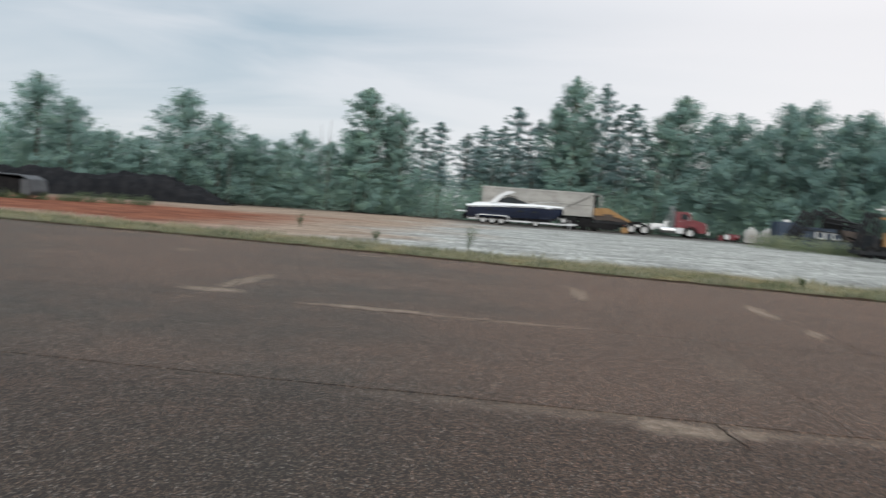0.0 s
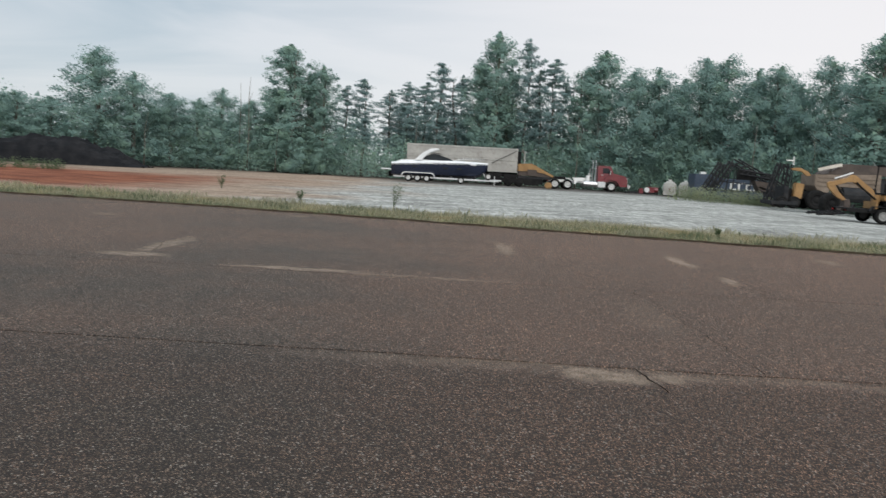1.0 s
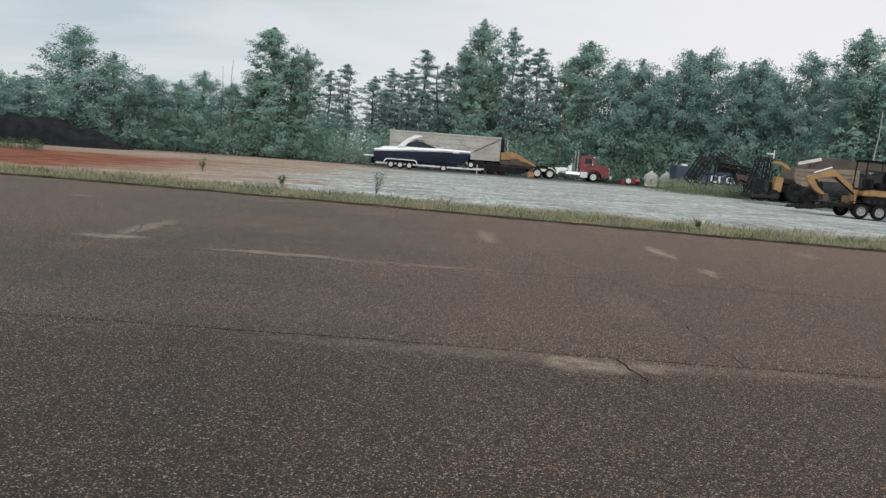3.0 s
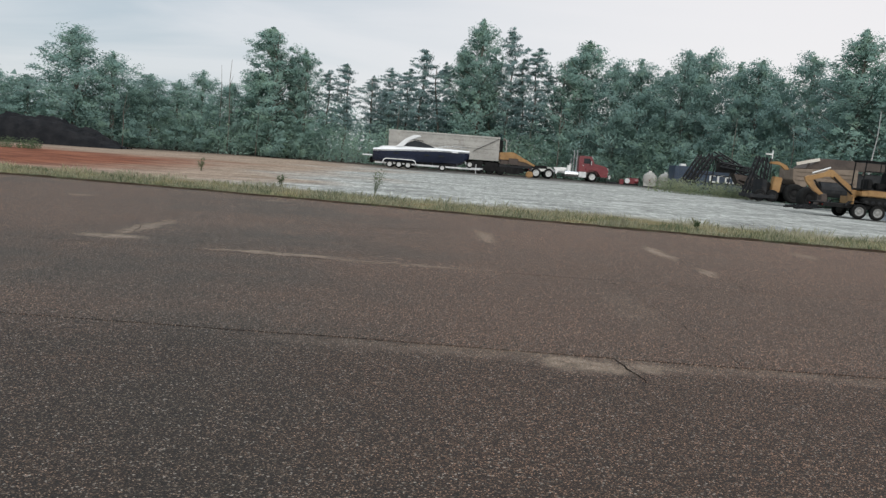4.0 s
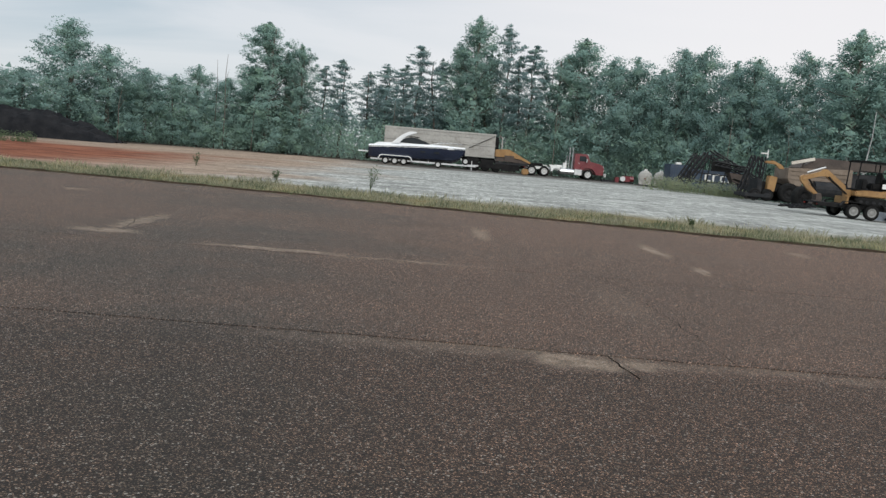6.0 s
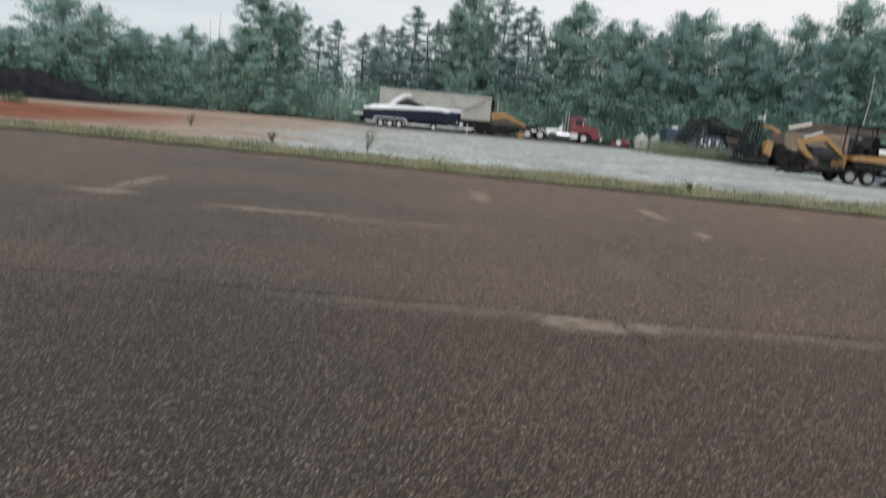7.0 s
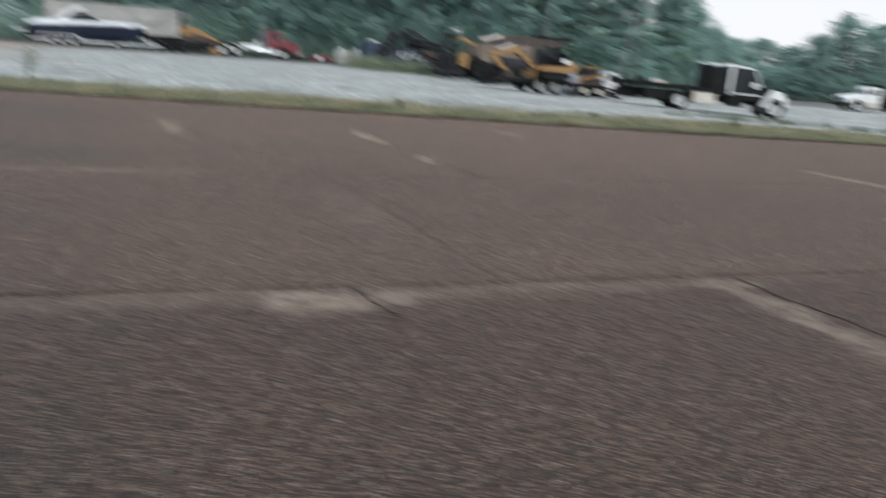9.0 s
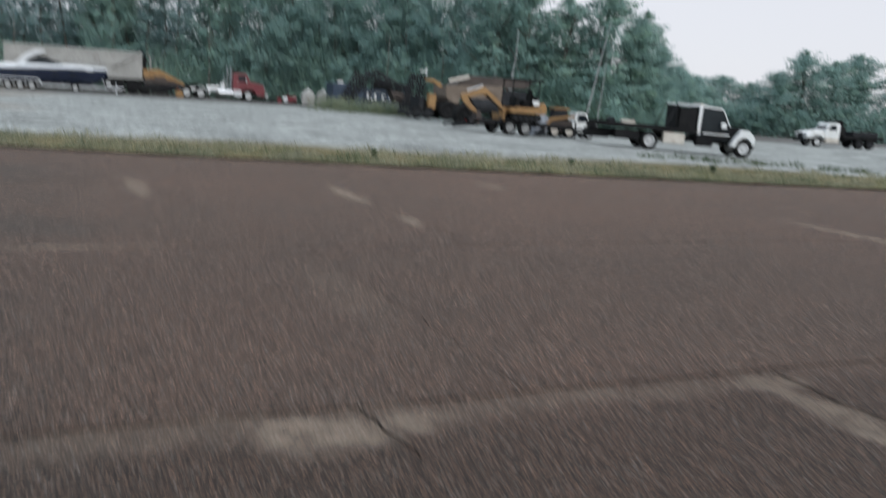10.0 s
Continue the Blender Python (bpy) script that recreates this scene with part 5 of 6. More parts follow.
# ---- old scraper with its rusty bowl ----
def scraper(x, y):
    t = group_at("earth_scraper", pose(x, y, 0), "old tan and rust earth scraper with raised cover", "machine")
    bm = prism(bmesh.new(), [(0.7, 2.55), (0.72, 1.75), (1.0, 1.35), (1.75, 1.25), (1.85, 1.6), (5.4, 1.45), (5.4, 2.75), (1.8, 2.6)], -1.3, 1.3, 0.03)
    part("bowl", bm, M_TANSTEEL, t, "dusty tan bowl side")
    for k in range(3):
        part("stiffener", boxed(0.9, 5.3, -1.36, -1.3, 1.75 + 0.3 * k, 1.81 + 0.3 * k), M_TANSTEEL, t)
    bm = prism(bmesh.new(), [(2.6, 3.3), (3.0, 3.42), (8.1, 3.35), (7.6, 2.72), (5.2, 2.62), (1.6, 2.62)], -1.2, 1.2, 0.03)
    part("cover", bm, M_RUST, t, "rust-brown raised cover plate")
    part("board", boxed(0.8, 2.5, -1.45, -1.3, 3.0, 3.22, bevel=0.02, turn=Euler((0, -0.25, 0))), M_CREAM, t, "pale loose board")
    for k in (0.4, 4.6):
        part("cover_strut", tube(bmesh.new(), [(k + 1.2, -1.1, 2.4), (k + 1.5, -1.1, 3.1)], 0.07, 6), M_RUST, t)
    part("chassis", boxed(-0.4, 7.6, -0.8, 0.8, 0.75, 1.3, bevel=0.04), M_BLACK, t)
    part("engine_cover", boxed(5.4, 7.9, -1.1, 1.1, 1.2, 2.5, bevel=0.08), M_DARKSTEEL, t)
    part("drum", tube(bmesh.new(), [(2.6, -1.4, 1.2), (4.9, -1.4, 1.2)], 0.55, 14), M_DARKSTEEL, t)
    bm = prism(bmesh.new(), [(-0.9, 2.92), (-0.3, 2.98), (0.35, 2.7), (0.55, 2.42), (0.2, 2.4), (-0.15, 2.7), (-0.9, 2.78)], -1.0, -0.75, 0.03)
    part("horn_arm", bm, M_YELLOW, t, "curved yellow lifting arm")
    part("cab_side", boxed(-0.5, 0.1, -0.9, -0.3, 0.75, 1.85, bevel=0.04, turn=Euler((0, 0.12, 0))), M_YELLOW, t, "yellow lower cab panel")
    part("step", boxed(-0.9, -0.1, -1.0, -0.8, 0.45, 0.6, bevel=0.02), M_YELLOW, t)
    for px in (0.95, 2.4, 6.4):
        for side in (-1, 1):
            wheel(t, px, side * 1.15, 0.72, 0.72, 0.55, M_BLACK, side)
    part("cutting_edge", boxed(-2.2, -0.3, -1.2, 1.2, 0.25, 0.5, bevel=0.02), M_DARKSTEEL, t)
    part("draft_frame", boxed(-1.1, 0.3, -0.5, 0.5, 0.5, 1.4, bevel=0.1), M_BLACK, t)
    part("front_guard", boxed(-1.3, -0.9, -0.9, 0.9, 0.4, 1.6, bevel=0.05), M_DARKSTEEL, t)
    for k in (-1.4, -0.5):
        wheel(t, k, -0.9, 0.45, 0.45, 0.35, M_DARKSTEEL, -1)
    return t


scraper(24.2, 62.2)
loose_tyre = group_at("worn_tractor_tyre", pose(21.9, 51.0, 0, 0, 0, 12), "big worn black tyre standing by the trailer ramp", "tyre")
wheel(loose_tyre, 0.0, 0.0, 0.68, 0.68, 0.55, M_BLACK, -1)
part("prop", boxed(-0.3, 0.3, -0.12, 0.12, 0.0, 0.14, bevel=0.02), M_DARKSTEEL, loose_tyre)


# ---- mini excavator on its equipment trailer ----
def equipment_trailer(x, y):
    t = group_at("equipment_trailer", pose(x, y, ground_z(x, y) - 0.03, 0, 1.2, -2) @ Matrix.Scale(1.06, 4), "black tandem-axle equipment trailer with lowered ramps", "trailer")
    for side in (-1, 1):
        part("side_rail", boxed(0, 5.2, side * 0.95 - 0.05, side * 0.95 + 0.05, 0.5, 0.7, bevel=0.01), M_BLACK, t)
        part("fender", prism(bmesh.new(), [(1.0, 0.6), (1.2, 0.86), (3.15, 0.86), (3.35, 0.6), (3.28, 0.6), (3.1, 0.82), (1.25, 0.82), (1.07, 0.6)], side * 1.14 - 0.14, side * 1.14 + 0.14), M_BLACK, t)
        for k in range(2):
            wheel(t, 1.72 + 0.92 * k, side * 1.14, 0.38, 0.38, 0.24, M_DULL_RIM, side)
        ramp = part("ramp", boxed(-1.3, 0.0, side * 0.7 - 0.22, side * 0.7 + 0.22, 0.28, 0.36, turn=Euler((0, -0.12, 0))), M_BLACK, t)
        for k in range(6):
            part("cleat", boxed(-1.22 + 0.2 * k, -1.17 + 0.2 * k, side * 0.7 - 0.22, side * 0.7 + 0.22, 0.27 + 0.024 * k, 0.32 + 0.024 * k + 0.04), M_DARKSTEEL, ramp)
        part("tail_lamp", boxed(0.0, 0.05, side * 0.85 - 0.035, side * 0.85 + 0.035, 0.54, 0.6), M_LAMP_RED, t)
    for k in range(13):
        part("deck_plank", boxed(0.05 + 0.395 * k, 0.42 + 0.395 * k, -0.9, 0.9, 0.64, 0.7), M_DARKSTEEL, t)
    for k in range(5):
        part("cross_member", boxed(0.4 + k, 0.5 + k, -0.9, 0.9, 0.48, 0.63), M_BLACK, t)
    for side in (-1, 1):
        part("tongue", boxed(5.1, 7.0, side * 0.36 - 0.05, side * 0.36 + 0.05, 0.46, 0.58, turn=Euler((0, 0, -side * 0.34))), M_BLACK, t)
    part("coupler", boxed(6.7, 7.2, -0.1, 0.1, 0.46, 0.6, bevel=0.03), M_DARKSTEEL, t)
    part("jack", tube(bmesh.new(), [(6.5, 0.2, 0), (6.5, 0.2, 0.95)], 0.05, 8), M_DARKSTEEL, t)
    return t


equipment_trailer(20.3, 46.2)


def mini_excavator(x, y, z):
    t = group_at("mini_excavator", pose(x, y, z + ground_z(x, y), 0, 1.2, -2) @ Matrix.Scale(1.06, 4), "yellow mini excavator with a black canopy, chained on a trailer", "excavator")
    for side in (-1, 1):
        out = [(-0.75, 0.08), (-0.9, 0.22), (-0.8, 0.42), (0.85, 0.42), (0.98, 0.24), (0.82, 0.06), (0.4, 0.0), (-0.4, 0.0)]
        track = part("track", prism(bmesh.new(), out, side * 0.62 - 0.16, side * 0.62 + 0.16, 0.03), M_RUBBER, t, "black rubber crawler track")
        for k in range(5):
            part("roller", tube(bmesh.new(), [(-0.65 + 0.33 * k, side * 0.62 + side * 0.16, 0.18), (-0.65 + 0.33 * k, side * 0.62 + side * 0.19, 0.18)], 0.1, 10), M_DARKSTEEL, track)
    part("undercarriage", boxed(-0.5, 0.5, -0.45, 0.45, 0.15, 0.45, bevel=0.03), M_BLACK, t)
    house = [(-0.95, 0.46), (-0.95, 0.72), (-0.4, 0.80), (0.55, 0.82), (0.95, 1.02), (1.15, 0.98), (1.2, 0.62), (1.1, 0.46)]
    part("house", prism(bmesh.new(), house, -0.72, 0.72, 0.05), M_YELLOW, t)
    part("counterweight", prism(bmesh.new(), [(0.75, 0.5), (0.78, 1.05), (1.1, 1.12), (1.28, 0.9), (1.26, 0.5)], -0.7, 0.7, 0.06), M_YELLOW, t)
    part("side_cover", boxed(-0.6, 0.7, -0.745, -0.72, 0.5, 0.74, bevel=0.01), M_YELLOW, t)
    part("floor_plate", boxed(-0.9, 0.4, -0.68, 0.68, 0.80, 0.85), M_BLACK, t)
    seat = part("seat", boxed(0.0, 0.5, -0.28, 0.28, 0.85, 1.2, bevel=0.06), M_BLACK, t)
    part("backrest", boxed(0.38, 0.55, -0.27, 0.27, 1.15, 1.75, bevel=0.06), M_BLACK, seat)
    part("console", boxed(-0.55, -0.3, -0.4, 0.4, 0.85, 1.35, bevel=0.04), M_BLACK, t)
    part("lever_guard", boxed(-0.2, 0.1, 0.4, 0.6, 0.85, 1.3, bevel=0.04), M_BLACK, t)
    part("decal", boxed(0.35, 0.75, -0.7, -0.69, 0.95, 1.2), M_TRUCKWHITE, t, "pale sticker panel")
    part("rear_panel", boxed(0.55, 0.75, -0.66, 0.66, 0.85, 1.45, bevel=0.05), M_BLACK, t)
    for px, py in ((-0.9, -0.62), (-0.9, 0.62), (0.72, -0.62), (0.72, 0.62)):
        part("canopy_post", tube(bmesh.new(), [(px, py, 0.8), (px + (0.05 if px < 0 else 0), py, 2.22)], 0.035, 6), M_BLACK, t)
    part("canopy_roof", boxed(-0.95, 0.95, -0.72, 0.72, 2.2, 2.3, bevel=0.04), M_BLACK, t)
    part("canopy_rail", tube(bmesh.new(), [(-0.88, -0.62, 1.75), (0.72, -0.62, 1.75)], 0.025, 6), M_BLACK, t)
    part("canopy_rail", tube(bmesh.new(), [(-0.1, -0.62, 2.2), (-0.1, -0.62, 1.75)], 0.025, 6), M_BLACK, t)
    boom = prism(bmesh.new(), [(-0.95, 0.55), (-1.15, 0.62), (-1.25, 0.95), (-2.25, 1.66), (-2.42, 1.68), (-2.62, 1.52), (-3.5, 1.22), (-3.52, 1.06), (-3.4, 1.0), (-2.6, 1.28), (-2.3, 1.30), (-1.4, 0.72), (-1.2, 0.5)], -0.13, 0.13, 0.02)
    part("boom", boom, M_YELLOW, t)
    part("boom_ram", tube(bmesh.new(), [(-1.15, -0.17, 0.5), (-1.9, -0.17, 1.05), (-2.2, -0.17, 1.3)], 0.05, 8), M_BLACK, t)
    part("ram_rod", tube(bmesh.new(), [(-2.35, 0, 1.78), (-3.25, 0, 1.42)], 0.04, 8), M_GALV, t, "bright hydraulic rod")
    stick = prism(bmesh.new(), [(-3.62, 1.18), (-3.4, 1.3), (-2.95, 0.72), (-2.58, 0.40), (-2.68, 0.28), (-3.1, 0.5), (-3.55, 0.95)], -0.1, 0.1, 0.02)
    part("stick", stick, M_YELLOW, t)
    part("stick_ram", tube(bmesh.new(), [(-3.25, 0, 1.25), (-2.7, 0, 0.62)], 0.045, 8), M_BLACK, t)
    bucket = prism(bmesh.new(), [(-2.75, 0.36), (-2.5, 0.42), (-2.4, 0.2), (-2.45, -0.1), (-2.62, -0.22), (-2.9, -0.2), (-2.85, -0.05), (-2.72, 0.05)], -0.28, 0.28, 0.015)
    part("bucket", bucket, M_RUST, t)
    for k in range(4):
        part("bucket_tooth", boxed(-2.98, -2.86, -0.24 + 0.14 * k, -0.18 + 0.14 * k, -0.23, -0.17), M_DARKSTEEL, t)
    part("swing_post", boxed(-1.25, -0.9, -0.2, 0.2, 0.35, 0.75, bevel=0.05), M_YELLOW, t)
    part("blade", boxed(-1.35, -1.25, -0.75, 0.75, 0.02, 0.4, bevel=0.02), M_YELLOW, t)
    part("blade_arm", boxed(-1.27, -0.6, -0.4, 0.4, 0.12, 0.22), M_BLACK, t)
    return t


mini_excavator(23.4, 46.2, 0.74)

# ---- tarpaulin mound, skid steer, utility cart ----
def tarp_mound(x, y):
    bm = bmesh.new()
    bmesh.ops.create_uvsphere(bm, u_segments=28, v_segments=14, radius=1.0)
    for v in bm.verts:
        c = v.co.copy()
        k = 1 + 0.14 * noise.noise(c * 2.2) + 0.05 * noise.noise(c * 7.0)
        v.co = Vector((c.x * 0.85 * k, c.y * 0.7 * k, max(0.0, c.z * 1.35 * k)))
    ob = part("tarpaulin_mound", bm, M_GREY, None)
    smooth(ob)
    ob.matrix_world = pose(x, y, ground_z(x, y) - 0.02)
    return tagged(ob, "stack of goods under a grey tarpaulin", "tarpaulin")


tarp_mound(26.2, 48.6)


def skid_steer(x, y):
    t = group_at("skid_steer_loader", pose(x, y, ground_z(x, y), 0, 0, -10), "small orange and tan skid steer loader", "loader")
    part("body", prism(bmesh.new(), [(-0.8, 0.35), (-0.8, 0.9), (-0.2, 1.0), (0.8, 1.05), (0.9, 0.35)], -0.5, 0.5, 0.05), M_RUST, t)
    part("cab_frame", prism(bmesh.new(), [(-0.45, 0.95), (-0.35, 1.7), (0.45, 1.75), (0.5, 1.0)], -0.45, 0.45, 0.04), M_DARKSTEEL, t)
    part("roof", boxed(-0.5, 0.6, -0.52, 0.52, 1.68, 1.8, bevel=0.04), M_YELLOW, t)
    for side in (-1, 1):
        part("lift_arm", prism(bmesh.new(), [(0.85, 1.25), (0.9, 1.4), (-0.7, 1.15), (-1.15, 0.5), (-1.0, 0.45), (-0.6, 1.0)], side * 0.6 - 0.07, side * 0.6 + 0.07, 0.02), M_YELLOW, t)
        for px in (-0.45, 0.5):
            wheel(t, px, side * 0.72, 0.38, 0.38, 0.28, M_CREAM, side)
    part("bucket", prism(bmesh.new(), [(-1.0, 0.1), (-1.0, 0.6), (-1.15, 0.62), (-1.6, 0.15), (-1.55, 0.08)], -0.7, 0.7, 0.02), M_DARKSTEEL, t)
    return t


skid_steer(27.2, 48.3)


def utility_cart(x, y):
    t = group_at("utility_cart", pose(x, y, ground_z(x, y), 0, 0, -8), "small white utility cart beside the flatbed", "cart")
    part("body", prism(bmesh.new(), [(-0.9, 0.4), (-0.9, 0.95), (0.2, 1.0), (0.85, 0.85), (0.9, 0.4)], -0.55, 0.55, 0.06), M_TRUCKWHITE, t)
    part("cab", prism(bmesh.new(), [(-0.5, 0.95), (-0.4, 1.62), (0.3, 1.62), (0.65, 0.95)], -0.5, 0.5, 0.05), M_TRUCKWHITE, t)
    part("window", prism(bmesh.new(), [(-0.3, 1.05), (-0.25, 1.5), (0.22, 1.5), (0.48, 1.05)], -0.515, -0.5), M_GLASS, t)
    for px in (-0.55, 0.55):
        for side in (-1, 1):
            wheel(t, px, side * 0.5, 0.3, 0.3, 0.2, M_RIM, side)
    return t


utility_cart(28.9, 48.6)


# ---- recovery truck ----
def recovery_truck(x, y):
    t = group_at("flatbed_recovery_truck", pose(x, y, ground_z(x, y) - 0.02, 0, 1.6, -22) @ Matrix.Scale(1.03, 4), "white-cabbed flatbed recovery truck with a black deck", "truck")
    part("deck", boxed(-1.5, 5.1, -1.2, 1.2, 1.02, 1.17, bevel=0.02), M_BLACK, t)
    for side in (-1, 1):
        part("deck_rail", boxed(-1.5, 5.1, side * 1.2 - 0.04, side * 1.2 + 0.04, 1.1, 1.26, bevel=0.01), M_BLACK, t)
        part("frame_rail", boxed(-1.0, 8.6, side * 0.42 - 0.06, side * 0.42 + 0.06, 0.6, 0.9), M_BLACK, t)
        wheel(t, 2.05, side * 1.0, 0.47, 0.47, 0.5, M_RIM, side)
        wheel(t, 8.25, side * 1.05, 0.47, 0.47, 0.28, M_RIM, side)
        part("headboard_strut", tube(bmesh.new(), [(3.0, side * 1.0, 1.17), (3.65, side * 1.0, 2.5)], 0.035, 8), M_DARKSTEEL, t)
        part("headboard_rail", tube(bmesh.new(), [(3.65, side * 1.0, 2.5), (5.15, side * 1.0, 2.46)], 0.035, 8), M_GALV, t)
        part("under_rail", boxed(-0.2, 1.4, side * 1.05 - 0.1, side * 1.05 + 0.1, 0.45, 0.9, bevel=0.03), M_BLACK, t)
        part("tool_box", boxed(2.95, 4.35, side * 1.0 - 0.2, side * 1.0 + 0.2, 0.42, 0.98, bevel=0.03), M_CREAM, t, "pale steel tool box")
        fender = [(7.35, 0.55), (7.6, 0.95), (7.75, 1.15), (8.05, 1.45), (8.55, 1.4), (8.95, 1.05), (8.9, 0.75), (8.78, 0.62), (8.68, 0.85), (8.4, 1.02), (8.1, 1.02), (7.85, 0.85), (7.68, 0.5)]
        part("front_wing", prism(bmesh.new(), fender, side * 1.02 - 0.2, side * 1.02 + 0.2, 0.03), M_TRUCKWHITE, t)
    part("rear_wheel_lift", boxed(-1.9, -0.4, -0.5, 0.5, 0.4, 0.85, bevel=0.05), M_BLACK, t)
    part("stinger", boxed(-2.4, -1.5, -0.15, 0.15, 0.35, 0.5, bevel=0.02), M_DARKSTEEL, t)
    part("tail_board", boxed(-1.56, -1.48, -1.2, 1.2, 0.85, 1.2), M_BLACK, t)
    part("winch", tube(bmesh.new(), [(-0.3, -0.5, 1.34), (-0.3, 0.5, 1.34)], 0.17, 12), M_DARKSTEEL, t)
    part("dunnage", boxed(0.2, 1.1, -0.9, -0.5, 1.17, 1.42, bevel=0.03), M_CREAM, t, "pale timber blocks on the deck")
    part("mesh_guard", boxed(3.7, 3.75, -1.0, 1.0, 1.2, 2.42), M_BLACK, t)
    part("gear_locker", boxed(3.85, 5.0, -1.05, 1.05, 1.18, 2.34, bevel=0.04), M_BLACK, t, "dark headboard locker")
    part("fuel_tank", boxed(5.1, 6.3, -1.1, -0.7, 0.42, 0.9, bevel=0.08), M_BLACK, t)
    cab = part("cab", prism(bmesh.new(), [(5.15, 0.95), (5.15, 2.42), (5.25, 2.5), (6.55, 2.42), (6.75, 2.3), (7.25, 1.55), (7.3, 0.8), (5.3, 0.8)], -0.95, 0.95, 0.04), M_GLASS, t, "dark glazed cab")
    part("roof_panel", prism(bmesh.new(), [(5.1, 2.43), (5.2, 2.54), (6.6, 2.46), (6.8, 2.32), (6.6, 2.36)], -0.99, 0.99, 0.02), M_TRUCKWHITE, cab)
    for side in (-1, 1):
        part("door_pillar", boxed(5.14, 5.36, side * 0.97 - 0.03, side * 0.97 + 0.03, 1.0, 2.5, bevel=0.015), M_TRUCKWHITE, cab)
        part("screen_pillar", tube(bmesh.new(), [(6.75, side * 0.96, 2.32), (7.26, side * 0.96, 1.55)], 0.04, 6), M_TRUCKWHITE, cab)
        part("door_lower", boxed(5.5, 7.2, side * 0.965 - 0.02, side * 0.965 + 0.02, 0.9, 1.22, bevel=0.01), M_BLACK, cab)
        part("sill_stripe", boxed(5.55, 7.3, side * 0.99 - 0.008, side * 0.99 + 0.008, 1.06, 1.13), M_TRUCKWHITE, cab)
        part("mirror", boxed(6.6, 6.95, side * 1.16 - 0.07, side * 1.16 + 0.07, 1.42, 1.72, bevel=0.03), M_TRUCKWHITE, cab)
    part("bonnet", prism(bmesh.new(), [(7.2, 0.85), (7.22, 1.58), (8.2, 1.5), (8.75, 1.3), (8.85, 0.75)], -0.8, 0.8, 0.07), M_BLACK, t, "dark unpainted bonnet")
    part("bumper", boxed(8.75, 9.0, -1.05, 1.05, 0.45, 0.72, bevel=0.05), M_DARKSTEEL, t)
    part("headlamp", boxed(8.82, 8.92, -0.98, -0.72, 0.85, 1.05, bevel=0.03), M_CHROME, t)
    part("beacon_bar", boxed(5.3, 5.55, -0.6, 0.6, 2.52, 2.62, bevel=0.03), M_CREAM, cab)
    # a short wheelbase: the plan above drawn in by a fifth, wheels kept round
    for o in t.children_recursive:
        if o.name.startswith("tyre"):
            o.location.x *= 0.806
        elif not o.name.startswith("rim"):
            o.data.transform(Matrix.Diagonal((0.806, 1, 1, 1)))
    return t


recovery_truck(26.8, 41.6)


